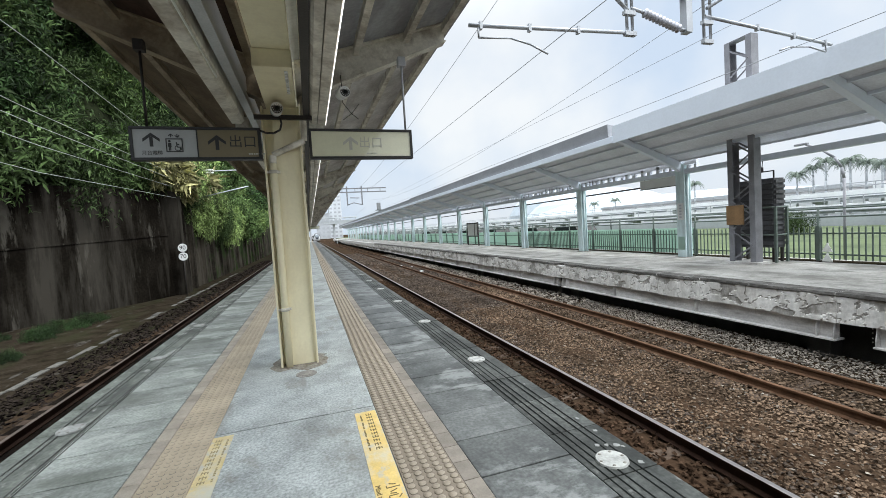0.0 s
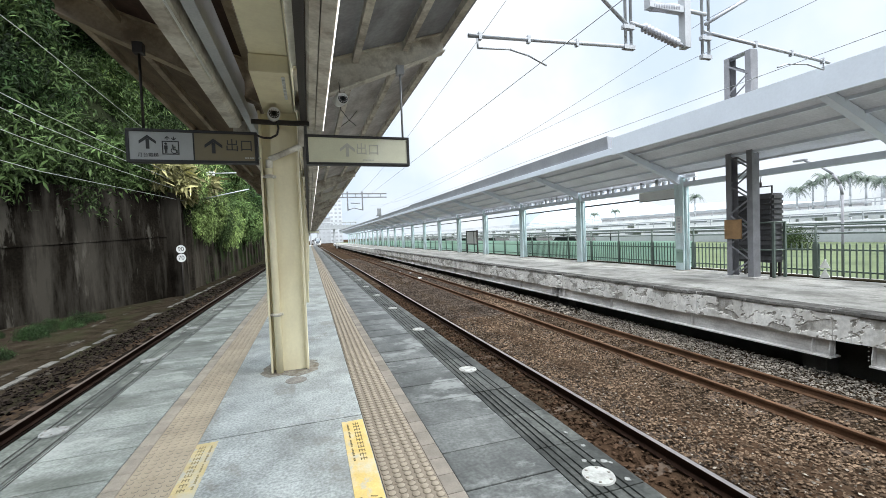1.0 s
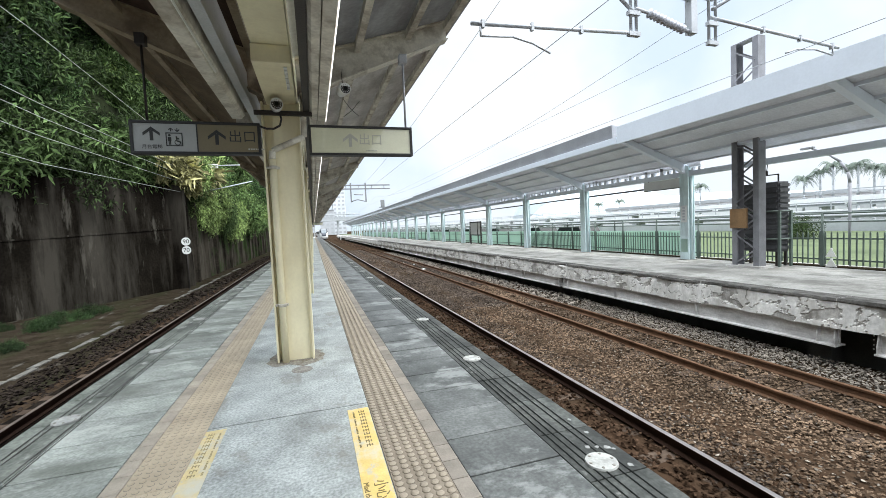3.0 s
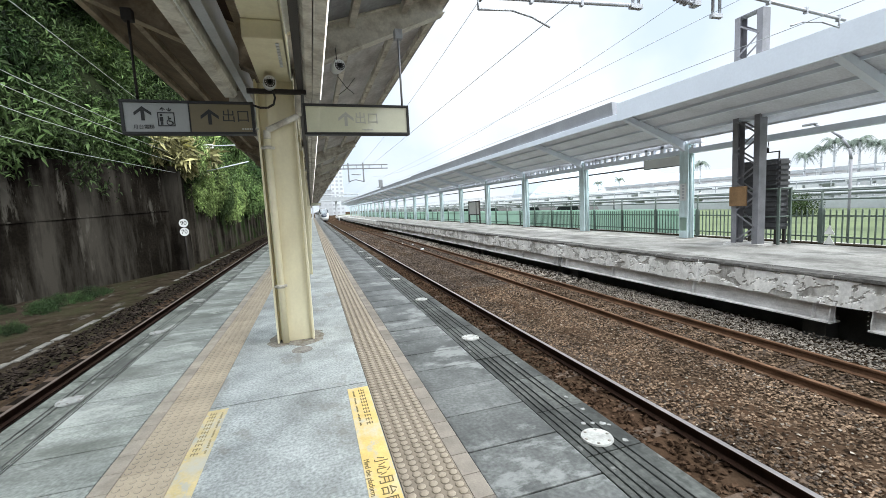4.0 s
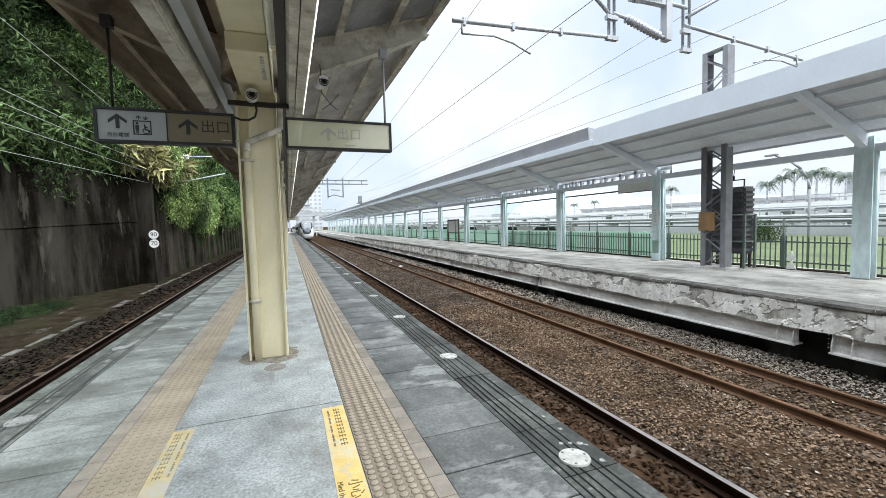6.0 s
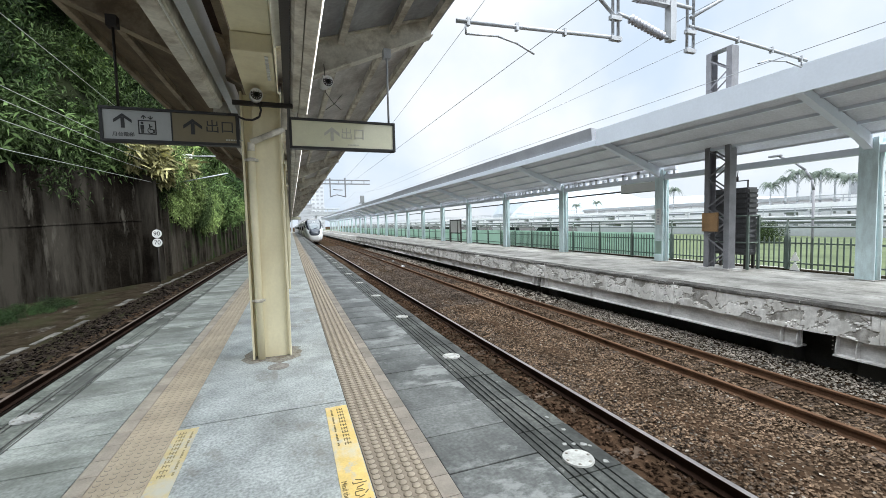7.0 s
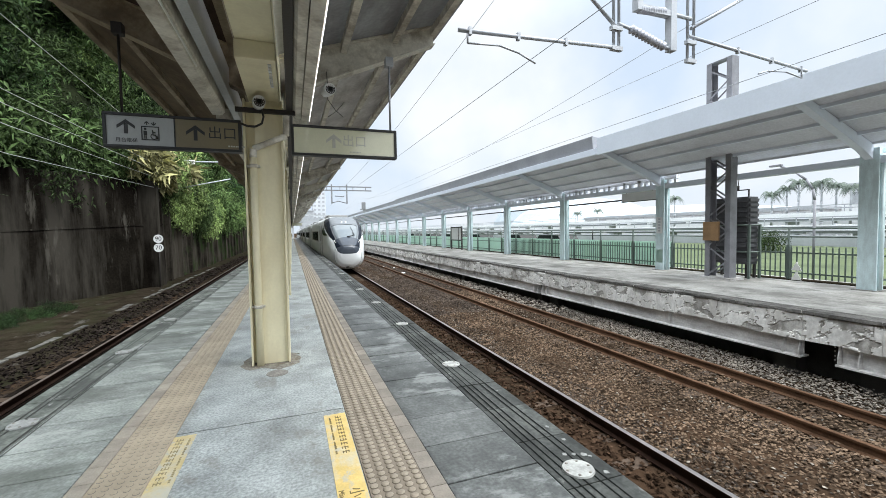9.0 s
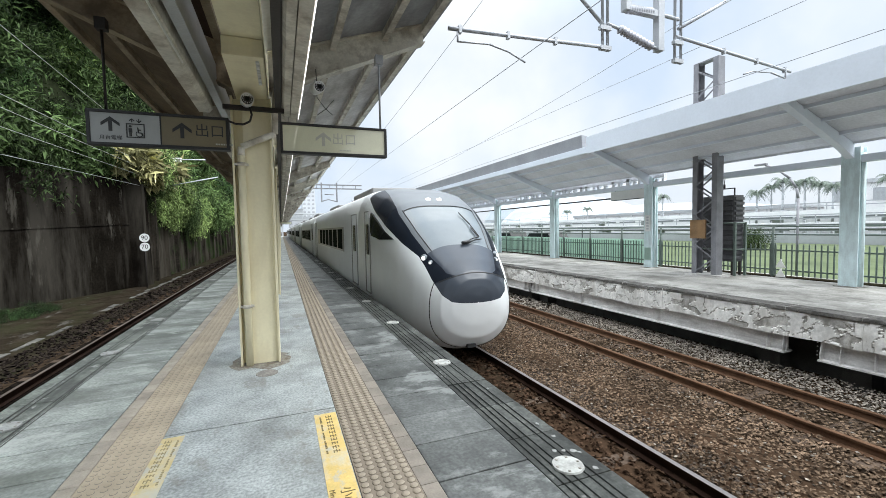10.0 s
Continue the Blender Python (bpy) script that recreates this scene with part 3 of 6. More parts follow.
# ---- canopy over the island platform ----
def build_left_canopy():
    cx = -0.25
    tip = 2.31
    under = lambda u: 3.77 + 0.323 * (u - 0.16)
    roof = None
    # left wing and near bays take darker sheet colours than the rest
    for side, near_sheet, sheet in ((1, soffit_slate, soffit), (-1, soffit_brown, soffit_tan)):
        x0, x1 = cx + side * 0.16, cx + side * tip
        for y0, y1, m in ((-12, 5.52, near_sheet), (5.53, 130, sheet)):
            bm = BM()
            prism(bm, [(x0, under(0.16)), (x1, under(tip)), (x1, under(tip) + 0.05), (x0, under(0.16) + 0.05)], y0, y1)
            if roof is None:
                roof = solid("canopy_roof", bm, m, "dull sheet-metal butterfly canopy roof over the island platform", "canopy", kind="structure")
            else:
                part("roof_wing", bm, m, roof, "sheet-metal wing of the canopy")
        xe = cx + side * tip
        bm = BM()
        prism(bm, [(xe, under(tip) - 0.05), (xe + side * 0.03, under(tip) - 0.05), (xe + side * 0.03, under(tip) + 0.13), (xe, under(tip) + 0.13)], -12, 130)
        part("edge_trim", bm, roof_sheet, roof)
        for u in (0.30, 0.97, 1.65, 2.2):
            x, z = cx + side * u, under(u)
            bm = BM()
            prism(bm, [(x - 0.04, z - 0.12), (x + 0.04, z - 0.12), (x + 0.04, z - 0.118), (x - 0.034, z - 0.112), (x - 0.034, z - 0.02), (x - 0.04, z - 0.02)] if side > 0 else
                  [(x - 0.04, z - 0.12), (x + 0.04, z - 0.12), (x + 0.04, z - 0.02), (x + 0.034, z - 0.02), (x + 0.034, z - 0.112), (x - 0.04, z - 0.118)], -12, 130)
            part("purlin", bm, cream_dull if side > 0 else cream_rusty_shaded, roof)
    bm = BM()
    box(bm, cx - 0.165, cx + 0.165, -12, 130, 3.36, 3.72)
    beam = solid("canopy_beam", bm, cream, "cream painted steel box beam along the canopy", "beam", kind="structure")
    for k in range(-1, 18):
        y = 5.55 + 5.85 * k
        for side in (1, -1):
            foot = lambda u: 3.30 + 0.438 * (u - 0.19)
            bm = BM()
            a, b = cx + side * 0.19, cx + side * 2.2
            prism(bm, [(a, foot(0.19)), (b, foot(2.2)), (b, under(2.2) - 0.005), (a, under(0.19) - 0.005)], y - 0.008, y + 0.008)
            part("arm_web", bm, cream_dull if side > 0 else cream_rusty_shaded, beam)
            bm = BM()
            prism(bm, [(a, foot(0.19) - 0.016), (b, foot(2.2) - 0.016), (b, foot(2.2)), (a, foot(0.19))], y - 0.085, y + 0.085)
            part("arm_flange", bm, cream_dull if side > 0 else cream_rusty_shaded, beam)
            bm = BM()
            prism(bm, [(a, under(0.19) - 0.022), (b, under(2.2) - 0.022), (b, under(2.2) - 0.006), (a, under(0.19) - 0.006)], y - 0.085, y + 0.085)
            part("arm_flange", bm, cream_dull if side > 0 else cream_rusty_shaded, beam)
        bm = BM()
        box(bm, cx - 0.175, cx + 0.175, y - 1.38, y + 0.25, 3.19, 3.356, 0.01)
        part("haunch", bm, cream, beam)
        if k == 0:
            for q in range(9):
                bm = BM()
                box(bm, -0.150, -0.118, y - 1.30 + 0.075 * q, y - 1.26 + 0.075 * q, 3.174, 3.189, 0.004)
                part("strip_tooth", bm, plate_white, beam, "white plastic tooth of a cable strip")


def build_column(y, near):
    ob = thing("platform_column", "cream painted steel H-section canopy column with downpipe", "column", "canopy columns", at=pose(-0.265, y, 0))
    bm = BM()
    for s in (-1, 1):
        box(bm, s * 0.208 - 0.012, s * 0.208 + 0.012, -0.16, 0.16, 0.0, 3.19, 0.004)
    part("flange_pair", bm, cream, ob)
    bm = BM()
    box(bm, -0.10, 0.196, -0.11, 0.11, 0, 3.19, 0.006)
    part("web_casing", bm, cream, ob)
    bm = BM()
    box(bm, -0.196, -0.104, -0.02, 0.02, 0, 3.19)
    part("web", bm, cream, ob)
    bm = BM()
    rod(bm, (-0.122, -0.158, 0.0), (-0.122, -0.158, 2.50), 0.042, 12)
    pipe = part("downpipe", bm, cream, ob, "cream plastic downpipe")
    if near:
        bm = BM()
        rod(bm, (-0.122, -0.158, 2.50), (-0.115, -0.18, 2.60), 0.040, 12)
        rod(bm, (-0.115, -0.18, 2.60), (0.255, -0.2, 2.77), 0.036, 12)
        rod(bm, (0.255, -0.2, 2.77), (0.275, -0.2, 3.3), 0.036, 12)
        part("elbow", bm, cream_dull, ob, "grimy cream elbow pipe")
        bm = BM()
        for z in (0.72, 2.40):
            rod(bm, (-0.122, -0.158, z - 0.02), (-0.122, -0.158, z + 0.02), 0.052, 12)
            box(bm, -0.2, -0.05, -0.17, -0.10, z - 0.012, z + 0.012)
        part("pipe_clip", bm, cream_dull, ob)
        bm = BM()
        rg = random.Random(8)
        low = [bm.verts.new(((0.36 + rg.uniform(-0.05, 0.12)) * math.cos(k * 0.2618), (0.30 + rg.uniform(-0.05, 0.12)) * math.sin(k * 0.2618), 0.0)) for k in range(24)]
        top = [bm.verts.new((v.co.x * 0.97, v.co.y * 0.97, 0.004)) for v in low]
        bm.faces.new(top)
        for k in range(24):
            bm.faces.new((low[k], low[(k + 1) % 24], top[(k + 1) % 24], top[k]))
        part("base_grout", bm, mat("grimy base grout", (0.25, 0.235, 0.20), 0.95, spread=0.5, scale=7, fine=30, speck=0.4, stain=(0.10, 0.075, 0.05), stain_amount=0.85, stain_scale=(7, 7, 1)), ob)
    return ob


def build_hanging_sign():
    y = 5.33
    ob = thing("hanging_exit_sign", "long black-framed exit sign with elevator pictogram hung across the column", "sign", at=pose(0, y, 0))
    for x0, x1 in ((-1.818, -0.50), (0.045, 1.345)):
        bm = BM()
        box(bm, x0, x1, 0.0, 0.11, 2.545, 2.575, 0.004)
        box(bm, x0, x1, 0.0, 0.11, 2.885, 2.915, 0.004)
        box(bm, x0, x0 + 0.03, 0.002, 0.108, 2.575, 2.885)
        box(bm, x1 - 0.03, x1, 0.002, 0.108, 2.575, 2.885)
        part("frame", bm, black_frame, ob)
    def panel(x0, x1, m, lab):
        bm = BM()
        box(bm, x0, x1, 0.014, 0.1, 2.576, 2.884)
        return part("panel", bm, m, ob, lab)
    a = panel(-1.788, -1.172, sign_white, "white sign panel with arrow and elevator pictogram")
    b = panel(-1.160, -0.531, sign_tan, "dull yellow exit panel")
    c = panel(0.076, 1.315, sign_pale, "pale yellow exit panel")
    bm = BM()
    box(bm, -1.172, -1.160, 0.006, 0.1, 2.576, 2.884)
    part("divider", bm, black_frame, ob)
    def arrow(x, z, s, m):
        bm = BM()
        box(bm, x - 0.2 * s, x + 0.2 * s, 0.009, 0.0135, z - 0.85 * s, z + 0.5 * s)
        for q in (-1, 1):
            v = [bm.verts.new((x + i, 0.0095, z + j)) for i, j in ((0, 1.0 * s), (q * 1.0 * s, 0.2 * s), (q * 1.0 * s, -0.2 * s), (0, 0.55 * s))]
            bm.faces.new(v)
            w = [bm.verts.new((x + i, 0.0135, z + j)) for i, j in ((0, 1.0 * s), (q * 1.0 * s, 0.2 * s), (q * 1.0 * s, -0.2 * s), (0, 0.55 * s))]
            bm.faces.new(w[::-1])
            for i in range(4):
                bm.faces.new((v[i], v[(i + 1) % 4], w[(i + 1) % 4], w[i]))
        part("arrow", bm, m, ob)
    arrow(-1.615, 2.765, 0.082, sign_ink)
    arrow(-0.965, 2.735, 0.092, sign_ink)
    arrow(0.545, 2.73, 0.092, sign_ink_pale)
    # pictogram: square car, two passengers as plain shapes, arrows above
    bm = BM()
    x0, x1, z0, z1 = -1.478, -1.312, 2.635, 2.785
    for q in ((x0, x1, z0, z0 + 0.010), (x0, x1, z1 - 0.010, z1), (x0, x0 + 0.010, z0 + 0.010, z1 - 0.010), (x1 - 0.010, x1, z0 + 0.010, z1 - 0.010)):
        box(bm, q[0], q[1], 0.009, 0.0135, q[2], q[3])
    box(bm, -1.457, -1.425, 0.009, 0.0135, 2.69, 2.735)
    box(bm, -1.452, -1.443, 0.009, 0.0135, 2.65, 2.69)
    box(bm, -1.439, -1.430, 0.009, 0.0135, 2.65, 2.69)
    rod(bm, (-1.441, 0.009, 2.755), (-1.441, 0.0135, 2.755), 0.013, 10)
    wheel = [(-1.362 + 0.030 * math.cos(0.4 * q + 2.2), 0.011, 2.678 + 0.030 * math.sin(0.4 * q + 2.2)) for q in range(12)]
    for p, q in zip(wheel, wheel[1:]):
        rod(bm, p, q, 0.004, 6)
    for p, q in (((-1.375, 0.011, 2.745), (-1.37, 0.011, 2.69)), ((-1.37, 0.011, 2.69), (-1.345, 0.011, 2.688)), ((-1.345, 0.011, 2.688), (-1.33, 0.011, 2.655)), ((-1.372, 0.011, 2.72), (-1.348, 0.011, 2.718))):
        rod(bm, p, q, 0.006, 6)
    for q, s in ((-1.425, 1), (-1.362, -1)):
        box(bm, q - 0.004, q + 0.004, 0.009, 0.0135, 2.797, 2.835)
        for t in (-1, 1):
            bar(bm, (q + t * 0.022, 0.011, 2.816 - s * 0.004), (q, 0.011, 2.816 + s * 0.019), 0.005, 0.009)
    part("pictogram", bm, sign_ink, ob)
    letters("月台電梯", 0.050, sign_ink, ob, pose(-1.615, 0.012, 2.625, 90))
    letters("出口", 0.152, sign_ink, ob, pose(-0.695, 0.012, 2.745, 90))
    letters("出口", 0.155, sign_ink_pale, ob, pose(0.80, 0.012, 2.74, 90))
    for x, w, n in ((-0.64, 0.018, 7), (0.74, 0.012, 8)):
        for k in range(n):
            bm = BM()
            box(bm, x + 1.45 * w * k, x + 1.45 * w * k + w, 0.010, 0.0135, 2.602, 2.618)
            part("text_bar", bm, sign_ink_pale, ob)
    for x, z, m in ((1.276, 3.80, galvanised), (-1.655, 3.80, dark_steel)):
        bm = BM()
        rod(bm, (x, 0.055, 2.915), (x, 0.055, z - 0.03), 0.014, 8)
        part("hanger", bm, m, ob)
        bm = BM()
        box(bm, x - 0.05, x + 0.05, 0.005, 0.105, z - 0.06, z + 0.06, 0.008)
        part("clamp", bm, m, ob)
    bm = BM()
    bar(bm, (-0.55, -0.03, 3.03), (0.10, -0.03, 3.03), 0.045, 0.05)
    part("cross_bar", bm, dark_steel, ob)


def build_cctv(x, y, z, aim):
    ob = thing("security_camera", "white bullet security camera under the canopy", "security camera", "security cameras", at=pose(x, y, z, 0, 0, aim))
    bm = BM()
    rod(bm, (0, -0.10, 0), (0, 0.12, 0.03), 0.068, 18)
    part("housing", bm, plate_white, ob)
    bm = BM()
    rod(bm, (0, -0.104, 0), (0, -0.099, 0), 0.058, 18)
    part("lens_plate", bm, dark_steel, ob)
    for k in range(12):
        a = k * math.pi / 6
        bm = BM()
        rod(bm, (0.044 * math.cos(a), -0.108, 0.044 * math.sin(a)), (0.044 * math.cos(a), -0.104, 0.044 * math.sin(a)), 0.007, 6)
        part("infrared_led", bm, tray_metal, ob)
    bm = BM()
    rod(bm, (0, -0.110, 0), (0, -0.104, 0), 0.022, 12)
    part("lens", bm, train_glass, ob)
    bm = BM()
    rod(bm, (0, 0.08, 0.03), (0, 0.10, 0.13), 0.018, 8)
    part("bracket", bm, plate_white, ob)


def build_fittings():
    # right-hand fluorescent batten run
    for y0, y1 in ((-8, -2.5), (-2.4, 5.62), (6.1, 30), (30.2, 60), (60.2, 128)):
        ob = thing("fluorescent_batten", "long cream fluorescent batten under the canopy", "light fitting", "canopy light battens")
        bm = BM()
        prism(bm, [(0.075, 3.075), (0.10, 3.045), (0.165, 3.045), (0.165, 3.28), (0.075, 3.28)], y0, y1)
        part("gear_tray", bm, cream_dull, ob)
        bm = BM()
        prism(bm, [(0.172, 3.03), (0.262, 3.022), (0.268, 3.03), (0.268, 3.26), (0.172, 3.26)], y0, y1 - 0.02)
        part("casing", bm, cream_dull, ob)
        # glowing line added for the casing's sunlit edge
        bm = BM()
        rod(bm, (0.270, y0 + 0.02, 3.022), (0.270, y1 - 0.04, 3.022), 0.0045, 8)
        part("tube", bm, edge_glow, ob, "glowing line for sunlit batten edge")
        bm = BM()
        for k in range(int((y1 - y0) / 2.4)):
            box(bm, 0.15, 0.18, y0 + 0.8 + 2.4 * k, y0 + 0.84 + 2.4 * k, 3.28, 3.84)
        part("bracket", bm, cream_dull, ob)
        ob = thing("fluorescent_batten", "long cream fluorescent batten under the canopy", "light fitting", "canopy light battens")
        bm = BM()
        prism(bm, [(-0.86, 3.09), (-0.83, 3.03), (-0.725, 3.03), (-0.69, 3.07), (-0.69, 3.24), (-0.86, 3.24)], y0, y1)
        part("casing", bm, cream_dull, ob)
        # white line painted in as the casing's edge highlight
        bm = BM()
        prism(bm, [(-0.709, 3.032), (-0.700, 3.030), (-0.697, 3.044), (-0.706, 3.046)], y0, y1 - 1.55)
        part("tube", bm, edge_white, ob, "white strip for bright batten edge")
        bm = BM()
        for k in range(int((y1 - y0) / 2.4)):
            box(bm, -0.80, -0.76, y0 + 0.8 + 2.4 * k, y0 + 0.84 + 2.4 * k, 3.24, 3.95)
        part("bracket", bm, cream_dull, ob)
    for x0, x1, z0, m, lab in ((-0.655, -0.575, 3.12, tray_metal, "galvanised cable tray under the canopy"), (0.0, 0.07, 3.05, dark_steel, "dark conduit tray along the canopy beam")):
        bm = BM()
        box(bm, x0, x1, -8, 128, z0, z0 + 0.1, 0.0)
        box(bm, x0 + 0.01, x0 + 0.03, -8, 128, z0 + 0.1, z0 + 0.45)
        solid("cable_tray", bm, m, lab, "cable tray", "cable trays")
    copy_thing(next(o for o in scene.objects if o.name == "hanging_exit_sign"), pose(0, 58.0, 0))
    build_cctv(-0.29, 5.16, 3.07, 6)
    build_cctv(0.49, 5.30, 3.33, 10)
    bm = BM()
    for a, b in (((0.50, 5.5, 3.29), (0.70, 5.6, 3.11)), ((0.72, 5.6, 3.31), (0.50, 5.58, 3.09)), ((0.49, 5.36, 3.40), (0.50, 5.5, 3.29))):
        mid = (Vector(a) + Vector(b)) / 2 + Vector((0, 0, -0.025))
        rod(bm, a, mid, 0.004, 6)
        rod(bm, mid, b, 0.004, 6)
    rod(bm, (0.49, 5.36, 3.40), (0.49, 5.45, 3.62), 0.005, 6)
    solid("loose_cable", bm, dark_steel, "loose dark cables crossing below the canopy camera", "cable")
    bm = BM()
    pts = [(-0.27, 5.28, 3.05), (-0.25, 5.25, 2.95), (-0.27, 5.24, 2.87), (-0.34, 5.24, 2.83), (-0.42, 5.24, 2.83), (-0.5, 5.24, 2.86)]
    for a, b in zip(pts, pts[1:]):
        rod(bm, a, b, 0.012, 6)
    solid("dangling_cable", bm, dark_steel, "black cable looping below the canopy beam", "cable")
    bm = BM()
    bmesh.ops.create_cone(bm, cap_ends=True, segments=24, radius1=0.12, radius2=0.115, depth=0.008, matrix=pose(-0.19, 5.02, 0.002))
    bmesh.ops.create_cone(bm, cap_ends=True, segments=24, radius1=0.085, radius2=0.08, depth=0.008, matrix=pose(-0.19, 5.02, 0.006))
    solid("drain_cover", bm, kerb_grey, "small round rusty drain cover set in concrete", "drain cover")


# ---- opposite platform ----
P_EDGE, P_ROW = 8.89, 12.73


def build_far_platform():
    bm = BM()
    box(bm, P_EDGE + 0.40, 14.2, -20, 170, -0.30, 0.0)
    plat = solid("far_platform", bm, far_top, "weathered grey opposite platform", "platform", kind="structure")
    rng = random.Random(11)
    # crumbling edge blocks: a thin top screed, and render that flakes off the face below it
    def flake(y, z):
        """0: sound render, 1: bare concrete, 2: a crack."""
        p = Vector((y * 2.1, z * 4.2, 3.7))
        a = noise.fractal(p, 1.0, 2.1, 3) + 0.4 * noise.noise(Vector((y * 0.5, z * 0.8, 9.1)))
        if a > 0.24:
            return 1
        c = noise.noise(Vector((y * 3.4, z * 3.4, 8.2))) + 0.35 * noise.noise(Vector((y * 11, z * 11, 1.2)))
        return 2 if abs(c) < 0.028 or abs(a - 0.22) < 0.02 else 0
    y = -6.0
    while y < 60:
        ln = rng.uniform(0.7, 1.5) if y < 24 else rng.uniform(1.6, 2.6)
        x0 = P_EDGE + rng.uniform(-0.012, 0.012)
        n = max(3, int(ln / (0.025 if y < 14 else 0.045 if y < 26 else 0.16)))
        low = 20 if y < 14 else 12 if y < 26 else 6
        drop = -0.55 + rng.uniform(-0.015, 0.015)
        bm = BM()
        grid = []
        for i in range(n + 1):
            yy = y + ln * i / n
            lip = 0.055 + 0.02 * noise.noise(Vector((yy * 2.0, 1.3, 0)))
            nick = max(0.0, noise.noise(Vector((yy * 1.6, 7.7, 0))) - 0.22) * 0.12
            col = [(x0 + 0.5, -0.003), (x0 - 0.02 + nick, -0.003), (x0 - 0.028 + nick, -lip), (x0 + 0.03, -lip - 0.008)]
            jag = 0.028 * noise.noise(Vector((yy * 3.1, 4.4, 0)))
            for j in range(1, low + 1):
                z = -lip - 0.008 + (drop + jag + lip + 0.008) * j / low
                col.append((x0 + (0.0, 0.015, 0.020)[flake(yy, z)] + 0.006 * noise.noise(Vector((yy * 9, z * 9, 2))), z))
            col.append((x0 + 0.5, drop + jag))
            grid.append([bm.verts.new((x, yy, z)) for x, z in col])
        m = len(grid[0])
        for a, b in zip(grid, grid[1:]):
            for j in range(m):
                f = bm.faces.new((a[j], a[(j + 1) % m], b[(j + 1) % m], b[j]))
                c = f.calc_center_median()
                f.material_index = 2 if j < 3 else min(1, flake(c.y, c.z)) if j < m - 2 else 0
        bm.faces.new(grid[0]), bm.faces.new(grid[-1][::-1])
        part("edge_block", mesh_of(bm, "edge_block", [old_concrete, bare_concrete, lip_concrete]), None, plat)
        y += ln + 0.006
    bm = BM()
    box(bm, P_EDGE, P_EDGE + 0.4, 61.5, 170, -0.56, -0.003)
    part("edge_run", bm, old_concrete, plat)
    # dark sheet behind the gap, its shade put into the colour
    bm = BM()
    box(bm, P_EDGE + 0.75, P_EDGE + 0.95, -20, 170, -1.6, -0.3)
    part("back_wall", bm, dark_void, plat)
    # painted plate girders below the slab, with a gap between two of them
    spans = [(-8.0, 4.36)] + [(4.90 + 8.8 * i, 4.90 + 8.8 * i + 8.6) for i in range(14)]
    bm = BM()
    bmesh.ops.create_cone(bm, cap_ends=True, segments=6, radius1=0.012, radius2=0.009, depth=0.014, matrix=pose(0, 0, 0, 0, 90, 0))
    bolt = mesh_of(bm, "bolt", beam_concrete)
    for a, b in spans:
        girder = thing("plate_girder", "grey painted steel plate girder under the opposite platform", "girder", "platform girders", at=pose(9.05, a, 0.035))
        ln = b - a
        bm = BM()
        box(bm, -0.012, 0.012, 0, ln, -0.915, -0.575)
        part("web", bm, beam_concrete, girder)
        bm = BM()
        box(bm, -0.14, 0.14, 0, ln, -0.945, -0.915)
        part("lower_flange", bm, beam_concrete, girder)
        bm = BM()
        box(bm, -0.10, 0.10, 0, ln, -0.575, -0.552)
        part("upper_flange", bm, beam_concrete, girder)
        marks = [0.02, 0.30, ln - 0.32, ln - 0.04] + [2.9 * i for i in range(1, int(ln / 2.9) + 1)]
        for q in marks:
            bm = BM()
            if q in marks[:4]:
                prism(bm, [(-0.132, -0.914), (-0.012, -0.914), (-0.012, -0.576), (-0.098, -0.576), (-0.098, -0.66), (-0.118, -0.74), (-0.132, -0.80)], q, q + 0.016)
            else:
                box(bm, -0.10, -0.012, q, q + 0.016, -0.914, -0.576)
            part("stiffener", bm, beam_concrete, girder)
            if a < 24:
                for z in (-0.86, -0.79, -0.70, -0.63):
                    part("bolt", bolt, None, girder).matrix_basis = pose(-0.018, q + 0.10, z)
        # added piers, painted as dark as the gap so they stay unseen
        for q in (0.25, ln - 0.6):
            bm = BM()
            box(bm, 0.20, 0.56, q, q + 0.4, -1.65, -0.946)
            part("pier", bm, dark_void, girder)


def build_pillar():
    ob = thing("canopy_pillar", "pale aqua painted steel pillar of the opposite canopy", "pillar", "opposite canopy pillars", at=pose(P_ROW, 5.69, 0))
    bm = BM()
    box(bm, 0.0, 0.04, -0.18, 0.18, 0, 3.34, 0.006)
    box(bm, 0.26, 0.30, -0.18, 0.18, 0, 3.34, 0.006)
    box(bm, 0.04, 0.26, -0.13, 0.13, 0, 3.34)
    part("shaft", bm, aqua, ob)
    bm = BM()
    rod(bm, (0.15, -0.175, 0), (0.15, -0.175, 3.2), 0.045, 10)
    part("downpipe", bm, aqua, ob)
    bm = BM()
    prism(bm, [(-0.02, 3.08), (-0.02, 3.42), (-2.58, 4.30), (-2.58, 4.12), (-0.4, 3.28)], -0.08, 0.08)
    part("cantilever_arm", bm, canopy_white, ob)
    bm = BM()
    box(bm, -0.08, 0.38, -0.24, 0.24, 0.0, 0.02)
    part("base_plate", bm, far_top, ob)
    return ob


FASCIA = 10.1


